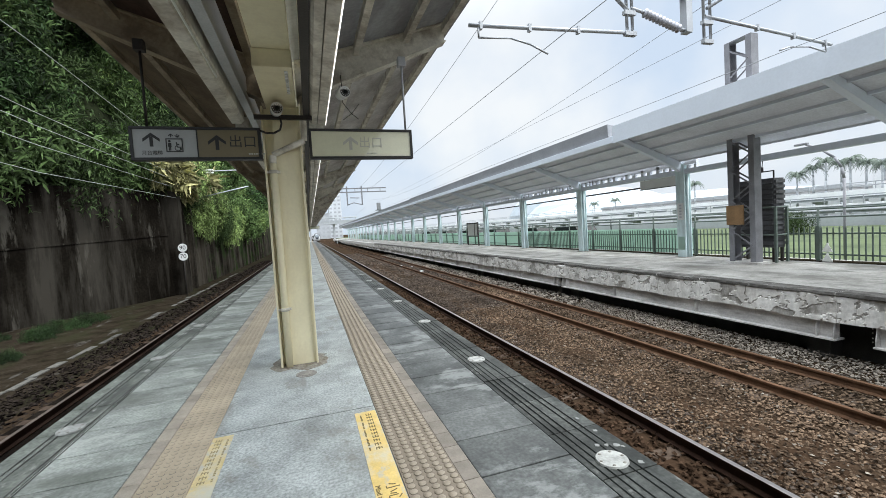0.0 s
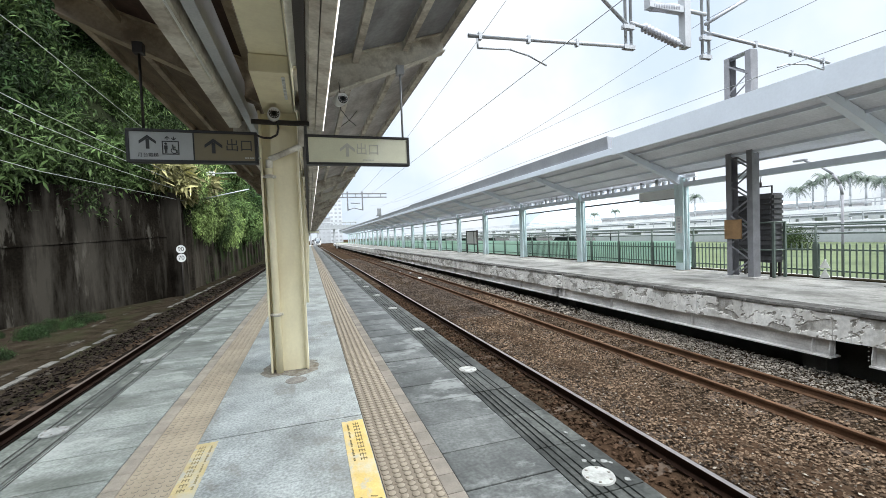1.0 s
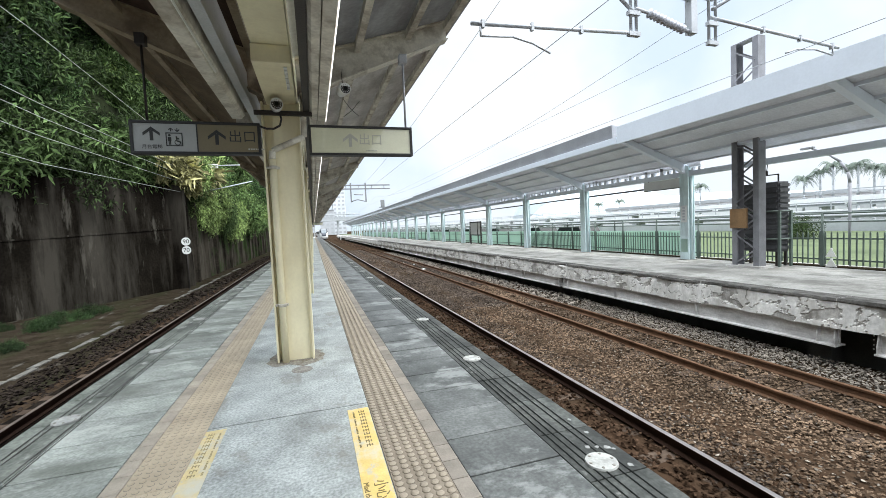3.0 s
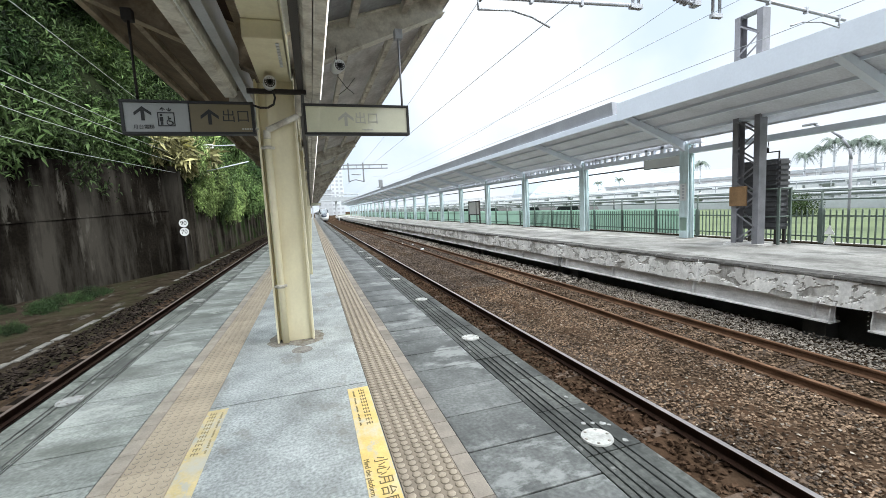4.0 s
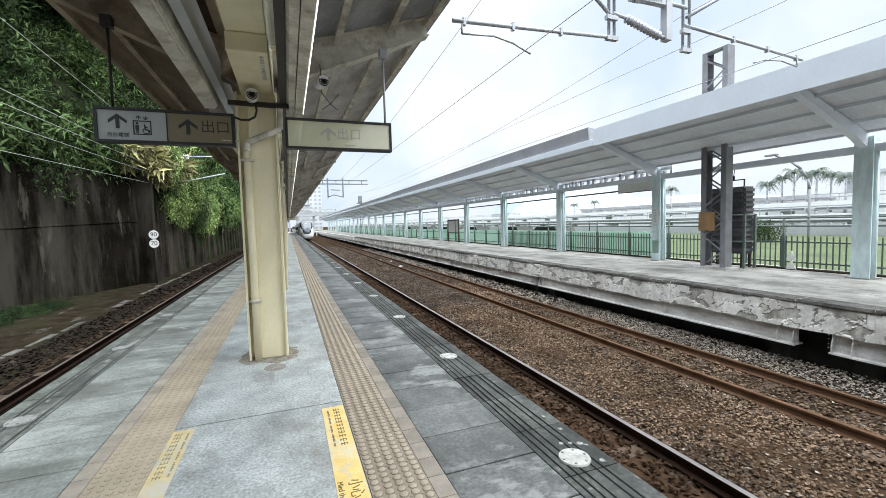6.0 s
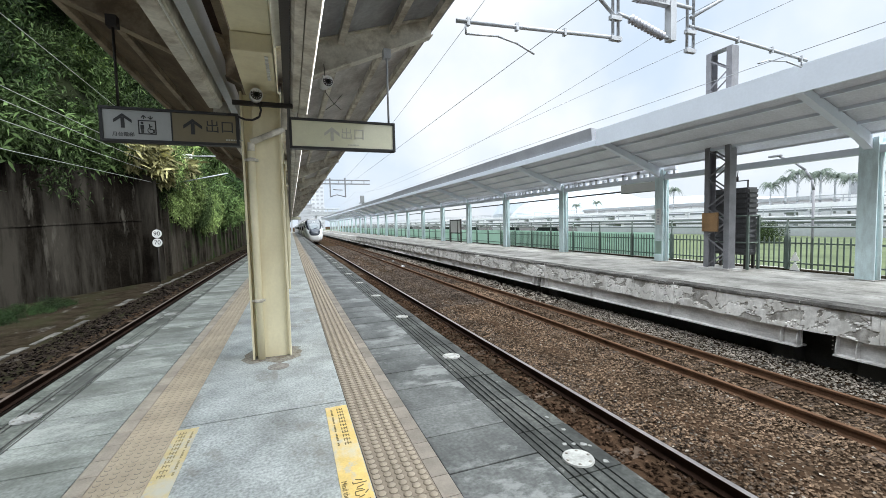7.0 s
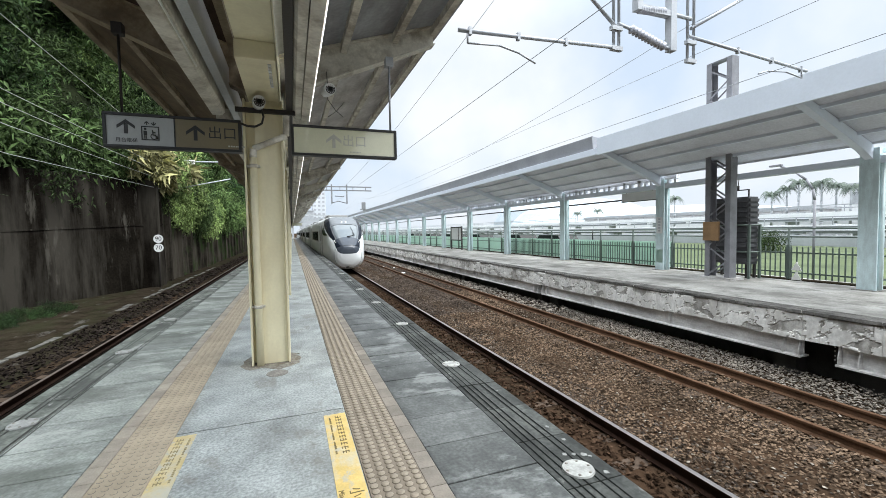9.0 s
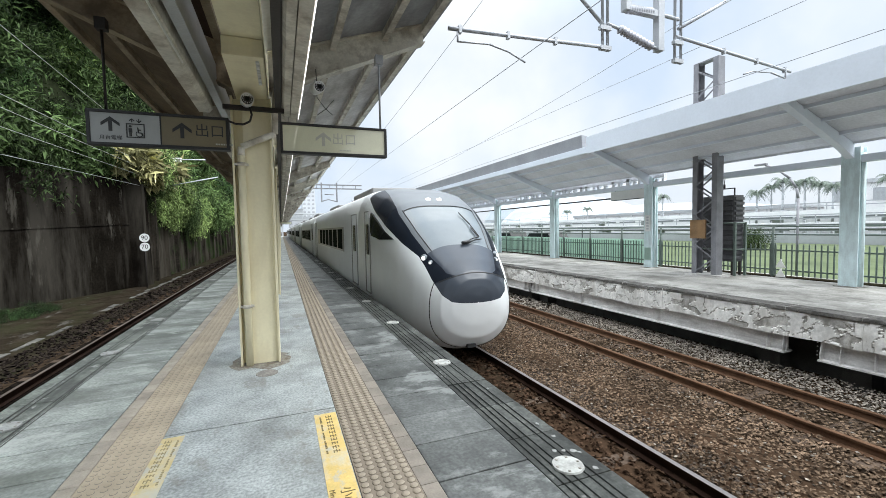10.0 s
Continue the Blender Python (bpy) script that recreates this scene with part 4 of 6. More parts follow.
def build_far_canopy():
    bm = BM()
    prism(bm, [(FASCIA + 0.05, 4.33), (12.62, 3.46), (12.62, 3.52), (FASCIA + 0.05, 4.40)], -15, 150)
    roof = solid("far_canopy_roof", bm, canopy_under, "grey sheet canopy roof over the opposite platform", "canopy", kind="structure")
    bm = BM()
    box(bm, FASCIA - 0.03, FASCIA + 0.05, -15, 11.75, 4.13, 4.70)
    part("fascia", bm, canopy_white, roof, "deep grey fascia board")
    bm = BM()
    prism(bm, [(FASCIA - 0.05, 4.15), (FASCIA + 0.05, 4.15), (FASCIA + 0.05, 4.39), (FASCIA - 0.05, 4.36)], 11.75, 150)
    part("fascia", bm, canopy_white, roof, "slim pale fascia")
    for y0, y1, dz in ((12.05, 42, 0.0), (42.01, 62, -0.07), (62.01, 150, -0.13)):
        bm = BM()
        prism(bm, [(FASCIA + 0.05, 4.395), (FASCIA + 0.8, 4.395), (FASCIA + 0.25, 4.81 + dz), (FASCIA + 0.02, 4.84 + dz), (FASCIA + 0.02, 4.80 + dz)], y0, y1)
        part("gutter_hood", bm, roof_sheet, roof)
    for x in (10.75, 11.4, 12.1):
        z = 4.33 - (x - FASCIA - 0.05) * 0.352
        bm = BM()
        prism(bm, [(x - 0.04, z - 0.06), (x + 0.04, z - 0.06), (x + 0.04, z - 0.018), (x - 0.04, z + 0.01)], -15, 150)
        part("purlin", bm, canopy_white, roof)
    bm = BM()
    box(bm, 12.76, 12.96, -15, 150, 2.98, 3.15)
    solid("far_canopy_beam", bm, canopy_white, "long grey steel beam between the aqua pillars", "beam", kind="structure")
    bm = BM()
    box(bm, 12.63, 12.70, -15, 150, 3.41, 3.62)
    part("gutter", bm, canopy_under, roof)
    rng = random.Random(4)
    bm = BM()
    y = 10.9
    while y < 90:
        w = rng.uniform(0.07, 0.16)
        box(bm, 12.78, 12.92, y, y + w, 3.15, 3.30 + rng.uniform(-0.05, 0.14))
        y += w + rng.uniform(0.12, 0.35)
    box(bm, 12.78, 12.92, 10.9, 90, 3.29, 3.42)
    part("bracket_row", bm, canopy_under, roof)
    p = build_pillar()
    for k in range(-2, 25):
        if k:
            copy_thing(p, pose(P_ROW, 5.69 + 5.85 * k, 0))
    bm = BM()
    rod(bm, (13.05, 11.5, 2.72), (13.05, 90, 2.72), 0.035, 8)
    solid("service_pipe", bm, dark_steel, "dark service pipe run behind the pillars", "pipe")
    ob = thing("platform_sign", "pale platform sign board fixed under the opposite canopy", "sign", at=pose(12.80, 11.72, 2.62))
    bm = BM()
    box(bm, -0.05, 0.05, 0, 1.70, 0, 0.34, 0.01)
    part("board", bm, plate_white, ob)
    bm = BM()
    for q in (0.2, 1.5):
        rod(bm, (0, q, 0.34), (0, q, 0.40), 0.012, 6)
    box(bm, -0.06, 0.06, -0.02, 1.72, -0.02, 0.0)
    part("frame", bm, dark_steel, ob)


def build_lattice_mast():
    ob = thing("lattice_mast", "dark laced steel catenary mast rising through the opposite canopy", "mast", at=pose(12.0, 8.42, 0))
    for y, q in ((0.0, 1), (0.78, -1)):
        bm = BM()
        plan = [(0, y), (0.28, y), (0.28, y + q * 0.16), (0.268, y + q * 0.16), (0.268, y + q * 0.015), (0.012, y + q * 0.015), (0.012, y + q * 0.16), (0, y + q * 0.16)]
        lo = [bm.verts.new((u, v, 0)) for u, v in plan]
        hi = [bm.verts.new((u, v, 6.45)) for u, v in plan]
        for i in range(8):
            bm.faces.new((lo[i], lo[(i + 1) % 8], hi[(i + 1) % 8], hi[i]))
        bm.faces.new(lo[::-1]), bm.faces.new(hi)
        part("channel", bm, mast_paint, ob)
    for x in (-0.004, 0.284):
        for k in range(14):
            bm = BM()
            z = 0.1 + 0.44 * k
            a, b = (0.08, 0.70) if k % 2 else (0.70, 0.08)
            bar(bm, (x, a, z), (x, b, z + 0.44), 0.008, 0.045)
            part("lacing_bar", bm, mast_paint, ob)
    bm = BM()
    box(bm, 0.0, 0.28, 0.0, 0.78, 6.45, 6.47)
    part("cap", bm, mast_paint, ob)
    bm = BM()
    box(bm, -0.07, -0.01, 0.30, 0.8, 1.15, 1.72, 0.01)
    part("notice_box", bm, rust_box, ob, "rusty brown box on the mast")
    bm = BM()
    box(bm, -0.15, 0.43, -0.12, 0.9, 0, 0.06)
    part("footing", bm, beam_concrete, ob)


# Black lifted to grey, the haze being put into the paint colour.
cabinet_paint = mat("black cabinet paint lightened for haze", (0.075, 0.075, 0.08), 0.7, spread=0.3, scale=2, per_object=0.3)


def build_equipment():
    ob = thing("louvred_cabinet", "black louvred equipment cabinet on a steel frame beside the mast", "cabinet", at=pose(12.80, 8.80, 0))
    bm = BM()
    box(bm, 0.0, 0.42, -0.36, 0.75, 0.42, 2.45, 0.01)
    body = part("body", bm, cabinet_paint, ob)
    for k in range(13):
        bm = BM()
        z = 0.5 + 0.15 * k
        prism(bm, [(-0.05, z), (0.0, z + 0.11), (0.0, z)], -0.33, 0.72)
        part("louvre", bm, cabinet_paint, body)
        bm = BM()
        box(bm, 0.02, 0.40, -0.405, -0.36, z, z + 0.09)
        part("louvre", bm, cabinet_paint, body)
    for x, y in ((0.04, -0.3), (0.38, -0.3), (0.04, 0.70), (0.38, 0.70)):
        bm = BM()
        box(bm, x - 0.03, x + 0.03, y - 0.03, y + 0.03, 0, 0.42)
        part("leg", bm, dark_steel, ob)
    bm = BM()
    for a, b in (((0.10, -0.30, 2.45), (0.10, -0.30, 2.66)), ((0.10, 0.22, 2.45), (0.10, 0.22, 2.66)), ((0.10, -0.315, 2.66), (0.10, 0.235, 2.66))):
        bar(bm, a, b, 0.03, 0.03)
    rod(bm, (0.10, 0.02, 2.67), (0.10, 0.02, 2.80), 0.035, 8)
    rod(bm, (0.10, 0.02, 2.80), (0.10, 0.0, 2.98), 0.012, 6)
    part("top_bracket", bm, dark_steel, ob)
    ob = thing("guard_frame", "dark pipe guard frame around the equipment cabinet", "guard rail", at=pose(12.70, 8.34, 0))
    for x, y in ((0, 0), (0.46, 0), (0, 1.3)):
        bm = BM()
        box(bm, x - 0.03, x + 0.03, y - 0.03, y + 0.03, 0, 1.62)
        part("post", bm, fence_green, ob)
    for z in (0.8, 1.6):
        for end in ((0.46, 0, z), (0, 1.3, z)):
            bm = BM()
            rod(bm, (0, 0, z), end, 0.022, 8)
            part("rail", bm, fence_green, ob)


def build_fence():
    bm = BM()
    box(bm, 13.40, 13.85, -12, 120, -0.01, 0.018)
    solid("weedy_strip", bm, verge_soil, "dark weedy soil strip along the fence foot", "soil strip", kind="structure")
    x = 13.6
    bm = BM()
    box(bm, -0.012, 0.012, -0.015, 0.015, 0.06, 0.93)
    bmesh.ops.create_cone(bm, cap_ends=False, segments=4, radius1=0.021, radius2=0.0, depth=0.05, matrix=pose(0, 0, 0.955, 0, 0, 45))
    me = mesh_of(bm, "picket", fence_green)
    bm = BM()
    box(bm, 0.013, 0.04, 0, 1.95, -0.02, 0.02)
    rails = mesh_of(bm, "rail", fence_green)
    bm = BM()
    box(bm, -0.04, 0.04, -0.04, 0.04, 0, 1.0)
    low = mesh_of(bm, "post", fence_green)
    bm = BM()
    rod(bm, (0, 0, 0), (0, 0, 1.5), 0.03, 8)
    tall = mesh_of(bm, "pipe_post", fence_green)
    bm = BM()
    for z in (1.24, 1.47):
        rod(bm, (0, 0, z), (0, 1.95, z), 0.022, 8)
    top = mesh_of(bm, "top_rail", fence_green)
    bm = BM()
    box(bm, -0.015, 0.01, 0.02, 1.93, 0.05, 1.02)
    sheet = mesh_of(bm, "green_sheet", panel_green)
    for k in range(-5, 60):
        y = 3.92 + 1.95 * k
        far = y > 24
        ob = thing("fence_panel", "dark green picket fence panel with pipe rail" if not far else "fence panel faced with pale green sheeting", "fence", "platform fence", at=pose(x, y, 0))
        for z in (0.2, 0.78):
            part("rail", rails, None, ob).matrix_basis = pose(0, 0, z)
        part("post", low, None, ob)
        part("pipe_post", tall, None, ob)
        part("top_rail", top, None, ob)
        if y > 11.5:
            part("green_sheet", sheet, None, ob).matrix_basis = pose(0.06, 0, 0)
        if not far:
            pieces("picket", me, [(0, 0.07 + 0.139 * q, random.uniform(-0.015, 0.008)) for q in range(14)], ob)


# ---- overhead line ----
# Weathered grey, raised further to paint in haze.
mast_paint = mat("weathered mast paint lightened for haze", (0.205, 0.205, 0.22), 0.6, metal=0.1, spread=0.2)


def wire(pts, r, label, m=wire_mat, group="overhead wires"):
    """One unbroken wire drawn through the points."""
    bm = BM()
    prev = None
    for k, p in enumerate(pts):
        d = (Vector(pts[min(k + 1, len(pts) - 1)]) - Vector(pts[max(k - 1, 0)])).normalized()
        u = d.cross(Vector((0, 0, 1))).normalized()
        w = u.cross(d)
        cur = [bm.verts.new(Vector(p) + r * (math.cos(math.pi * i / 3) * u + math.sin(math.pi * i / 3) * w)) for i in range(6)]
        if prev:
            for i in range(6):
                bm.faces.new((prev[i], prev[(i + 1) % 6], cur[(i + 1) % 6], cur[i])).smooth = True
        else:
            bm.faces.new(cur[::-1])
        prev = cur
    bm.faces.new(prev)
    return solid("overhead_wire", bm, m, label, "wire", group)


def insulator(bm, a, b):
    """A ribbed insulator turned as one body."""
    a, b = Vector(a), Vector(b)
    d = (b - a).normalized()
    u = d.orthogonal().normalized()
    w = d.cross(u)
    prev = None
    steps = [(0.0, 0.03)] + [((k + q) / 11, r) for k in range(11) for q, r in ((0.15, 0.048), (0.45, 0.068), (0.55, 0.068), (0.85, 0.048))] + [(1.0, 0.03)]
    for f, r in steps:
        c = a.lerp(b, f)
        cur = [bm.verts.new(c + r * (math.cos(math.pi * i / 6) * u + math.sin(math.pi * i / 6) * w)) for i in range(12)]
        if prev:
            for i in range(12):
                bm.faces.new((prev[i], prev[(i + 1) % 12], cur[(i + 1) % 12], cur[i])).smooth = True
        else:
            bm.faces.new(cur[::-1])
        prev = cur
    bm.faces.new(prev)


def build_drop_frame(y, top):
    ob = thing("catenary_gantry", "grey steel portal gantry carrying drop posts and cantilevers", "gantry", "catenary gantries", at=pose(0, y, 0))
    bm = BM()
    deep = 0.65 if top > 7 else 0.32
    for z in (top, top + deep):
        for q in (-0.25, 0.25):
            bar(bm, (-8.6, q, z), (15.5, q, z), 0.07, 0.07)
    for k in range(31 if top > 7 else 0):
        x = -6.6 + 0.72 * k
        for q in (-0.25, 0.25):
            bar(bm, (x, q, top), (x + 0.36, q, top + 0.65), 0.03, 0.03)
            bar(bm, (x + 0.36, q, top + 0.65), (x + 0.72, q, top), 0.03, 0.03)
    part("lattice_beam", bm, galvanised, ob)
    for x in (-8.6, 15.5):
        bm = BM()
        box(bm, x - 0.2, x + 0.2, -0.25, 0.25, -1.6, top + 0.8)
        part("mast", bm, galvanised, ob)
    bm = BM()
    box(bm, 5.12, 5.22, -0.06, 0.06, 4.95, top)
    box(bm, 5.80, 5.92, -0.06, 0.06, 4.42, top)
    box(bm, 5.22, 5.80, -0.05, 0.05, 4.95, 5.05)
    part("drop_post", bm, galvanised, ob)
    # pairs of hinge bars
    for x in (4.70, 4.80, 6.22, 6.36):
        bm = BM()
        rod(bm, (x, 0, 4.28), (x, 0, top), 0.022, 8)
        part("hinge_bar", bm, galvanised, ob)
    for x in (4.75, 6.29):
        for z in (4.32, 4.62):
            bm = BM()
            box(bm, x - 0.1, x + 0.1, -0.035, 0.035, z - 0.03, z + 0.03)
            part("hinge_bracket", bm, galvanised, ob)
    for a, b in (((5.02, 0, 4.66), (5.72, 0, 4.47)), ((5.18, 0, 4.98), (5.72, 0, 5.02))):
        bm = BM()
        insulator(bm, a, b)
        part("insulator", bm, insulator_grey, ob)
    bm = BM()
    rod(bm, (4.78, 0, 4.70), (5.02, 0, 4.66), 0.025, 8)
    rod(bm, (5.72, 0, 4.47), (5.86, 0, 4.46), 0.03, 8)
    rod(bm, (5.72, 0, 5.02), (6.3, 0, 5.0), 0.03, 8)
    part("insulator_rod", bm, galvanised, ob)
    # registration tubes and steady arms
    for pts, steady, diag in ((((2.15, 0, 4.22), (4.86, 0, 4.34)), [(2.28, 0, 4.20), (2.28, 0, 4.07), (2.75, 0, 4.10), (3.05, 0, 4.04), (3.32, 0, 3.93)], ((4.75, 0, 4.64), (3.3, 0, 5.75))),
                              (((6.25, 0, 4.72), (9.3, 0, 4.50)), [(9.15, 0, 4.49), (9.15, 0, 4.36), (8.7, 0, 4.42), (8.2, 0, 4.38), (7.95, 0, 4.30)], ((6.3, 0, 4.85), (7.9, 0, 5.75)))):
        bm = BM()
        rod(bm, *pts, 0.026, 10)
        part("registration_tube", bm, galvanised, ob)
        bm = BM()
        for a, b in zip(steady, steady[1:]):
            rod(bm, a, b, 0.014, 8)
        part("steady_arm", bm, galvanised, ob)
        bm = BM()
        rod(bm, *diag, 0.028, 10)
        part("cantilever_tube", bm, galvanised, ob)
        for f in (0.06, 0.33, 0.62):
            bm = BM()
            p = Vector(pts[0]).lerp(Vector(pts[1]), f if pts[0][0] < 4 else 1 - f)
            box(bm, p.x - 0.02, p.x + 0.02, -0.03, 0.03, p.z - 0.05, p.z + 0.05)
            part("clamp", bm, galvanised, ob)


def build_far_gantry():
    ob = thing("far_catenary_gantry", "grey steel gantry beam with two drop posts farther down the line", "gantry", "catenary gantries", at=pose(0, 50, 0))
    for z in (6.52, 6.95):
        bm = BM()
        bar(bm, (-2.3, 0, z), (9.2, 0, z - 0.02), 0.13, 0.13)
        part("beam_chord", bm, far_steel, ob)
    for k in range(8):
        bm = BM()
        bar(bm, (-2.0 + 1.5 * k, 0, 6.55), (-2.0 + 1.5 * k, 0, 6.92), 0.07, 0.07)
        part("beam_post", bm, far_steel, ob)
    for x in (4.55, 6.28):
        bm = BM()
        box(bm, x - 0.07, x + 0.07, -0.07, 0.07, 4.95, 7.2)
        part("drop_post", bm, far_steel, ob)
    for a, b in (((4.9, 0, 5.85), (5.95, 0, 5.80)), ((4.62, 0, 5.05), (5.3, 0, 5.25)), ((5.3, 0, 5.25), (6.2, 0, 5.02))):
        bm = BM()
        rod(bm, a, b, 0.055, 8)
        part("cross_arm", bm, far_steel, ob)
    bm = BM()
    box(bm, -2.4, -2.2, -0.1, 0.1, 0.0, 7.0)
    part("mast", bm, far_steel, ob)


def build_overhead():
    build_drop_frame(5.1, 8.2)
    build_far_gantry()
    def hang(zm, y):
        for a, b in ((-32, 5.1), (5.1, 50), (50, 95), (95, 140)):
            if a <= y <= b:
                return zm - 1.0 * (1 - (2 * (y - a) / (b - a) - 1) ** 2)
    for x, z0, zm in ((3.4, 4.09, 5.65), (7.35, 4.06, 5.55)):
        wire([(x, -32, z0), (x, 5.1, z0), (x + 0.1, 50, z0), (x, 95, z0), (x, 200, z0)], 0.0055, "thin contact wire above the track")
        wire([(x, -32 + 2.0 * k, hang(zm, -32 + 2.0 * k)) for k in range(76)], 0.0055, "sagging messenger wire above the track")
    for x, z in ((9.0, 5.60),):
        wire([(x, -20, z), (x, 42, z), (x, 150, z)], 0.006, "thin feeder wire above the far platform")
    for z, zz in ((7.92, 6.6), (5.79, 5.6), (5.39, 5.3), (4.81, 4.9), (3.99, 4.4)):
        wire([(-7.5, -25, z + 0.6), (-7.5, 15.4, z), (-7.0, 32, zz)], 0.011, "pale feeder wire strung along the wooded slope", pale_wire)


# ---- retaining wall and wooded slope ----
kerb_mat = mat("broken kerb concrete", (0.09, 0.085, 0.073), 0.95, spread=0.5, scale=3, fine=20, bump=0.5, stain=(0.035, 0.032, 0.026), stain_amount=0.95, stain_scale=(1.5, 0.5, 2))


def build_wall():
    a, c = Vector((-14.0, 15.2)), Vector((-7.2, 28.6))
    d = (c - a).normalized()
    nrm = Vector((d.y, -d.x))
    def slab(p, q, z0, za, zb, thick, name, lab):
        dd = (q - p).normalized()
        nn = Vector((-dd.y, dd.x))
        bm = BM()
        n = max(2, int((q - p).length / 0.8))
        rng = random.Random(int(p.x * 10))
        cols = []
        for i in range(n + 1):
            f = i / n
            b = p.lerp(q, f)
            zt = za + (zb - za) * f
            col = []
            for j in range(7):
                z = z0 + (zt - z0) * j / 6
                o = nn * (-rng.uniform(0.0, 0.05) + 0.05 * (zt - z) * -0.6)
                col.append(bm.verts.new((b.x + o.x, b.y + o.y, z)))
            col.append(bm.verts.new((b.x + nn.x * thick, b.y + nn.y * thick, zt)))
            col.append(bm.verts.new((b.x + nn.x * thick, b.y + nn.y * thick, z0)))
            cols.append(col)
        for u, v in zip(cols, cols[1:]):
            for j in range(9):
                bm.faces.new((u[j], u[(j + 1) % 9], v[(j + 1) % 9], v[j]))
        bm.faces.new(cols[0]), bm.faces.new(cols[-1][::-1])
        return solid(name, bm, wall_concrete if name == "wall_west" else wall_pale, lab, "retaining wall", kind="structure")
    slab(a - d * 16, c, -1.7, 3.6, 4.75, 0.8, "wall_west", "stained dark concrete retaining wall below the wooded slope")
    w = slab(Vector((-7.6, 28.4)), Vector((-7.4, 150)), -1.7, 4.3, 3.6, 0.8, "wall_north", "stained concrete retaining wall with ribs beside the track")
    for k in range(16):
        bm = BM()
        y = 30.5 + 2.9 * k
        box(bm, -7.62, -7.22, y, y + 0.35, -1.6, 3.9)
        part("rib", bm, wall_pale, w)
    bm = BM()
    q = c - d * 1.1 + nrm * 0.10
    bar(bm, (q.x, q.y, -1.7), (q.x, q.y, 4.68), 1.1, 0.5)
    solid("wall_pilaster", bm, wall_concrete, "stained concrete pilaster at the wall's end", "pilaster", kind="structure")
    # construction joint ledge
    bm = BM()
    m = nrm * 0.09
    bar(bm, (a.x + m.x, a.y + m.y, 1.55), (c.x + m.x, c.y + m.y, 2.25), 0.10, 0.07)
    solid("wall_ledge", bm, wall_concrete, "dark horizontal ledge on the retaining wall", "ledge", kind="structure")
    for x, w_, lab in ((-6.45, 0.24, "pale weathered concrete kerb beside the track"), (-7.75, 0.35, "mossy concrete drain kerb below the wall")):
        bm = BM()
        rk = random.Random(17)
        for k in range(46 if x > -7 else 12):
            y = 3.0 + 0.82 * k
            if rk.random() < 0.25:
                continue
            o = rk.uniform(-0.05, 0.05)
            box(bm, x - w_ / 2 * rk.uniform(0.5, 1.0) + o, x + w_ / 2 * rk.uniform(0.4, 1.0) + o, y, y + rk.uniform(0.45, 0.82), -1.5, -1.285 + rk.uniform(-0.02, 0.02), 0.012)
        solid("drain_kerb", bm, kerb_mat, lab, "kerb", kind="structure")
    ob = thing("speed_board", "two round white speed limit plates on a post", "railway sign", at=pose(-6.82, 26.5, 0))
    bm = BM()
    rod(bm, (0, 0, -1.5), (0, 0, 1.7), 0.022, 8)
    part("post", bm, dark_steel, ob)
    for z, s in ((1.41, "90"), (0.925, "70")):
        bm = BM()
        rod(bm, (0, -0.06, z), (0, -0.045, z), 0.23, 24)
        pl = part("plate", bm, plate_white, ob)
        letters(s, 0.32, black_frame, pl, pose(0, -0.064, z, 90), name="numerals")


def leaf_cluster(seed, count, radius, leaf, material):
    """A shrub crown: many narrow leaves in uneven sprays."""
    rng = np.random.default_rng(seed)
    sprays = rng.normal(0, 1, (46, 3))
    sprays /= np.linalg.norm(sprays, axis=1)[:, None]
    sprays *= rng.uniform(0.25, 1.0, (46, 1)) ** 0.6 * radius * np.array([1, 1, 0.8])
    pick = rng.integers(0, 46, count)
    c = sprays[pick] + rng.normal(0, radius * 0.16, (count, 3))
    d = rng.normal(0, 1, (count, 3)) + np.array([0.35, 0, -0.55])
    d /= np.linalg.norm(d, axis=1)[:, None]
    s = np.cross(d, rng.normal(0, 1, (count, 3)))
    s /= np.linalg.norm(s, axis=1)[:, None]
    ln = leaf * rng.uniform(0.6, 1.5, (count, 1))
    wd = ln * rng.uniform(0.07, 0.14, (count, 1))
    tip = c + d * ln
    mid = c + d * ln * 0.45 + np.array([0, 0, 0.04])
    v = np.stack([c, mid + s * wd, tip, mid - s * wd], 1).reshape(-1, 3)
    f = (np.arange(count)[:, None] * 4 + np.arange(4)[None]).tolist()
    me = bpy.data.meshes.new("foliage")
    me.from_pydata(v.tolist(), [], f)
    me.materials.append(material)
    return me


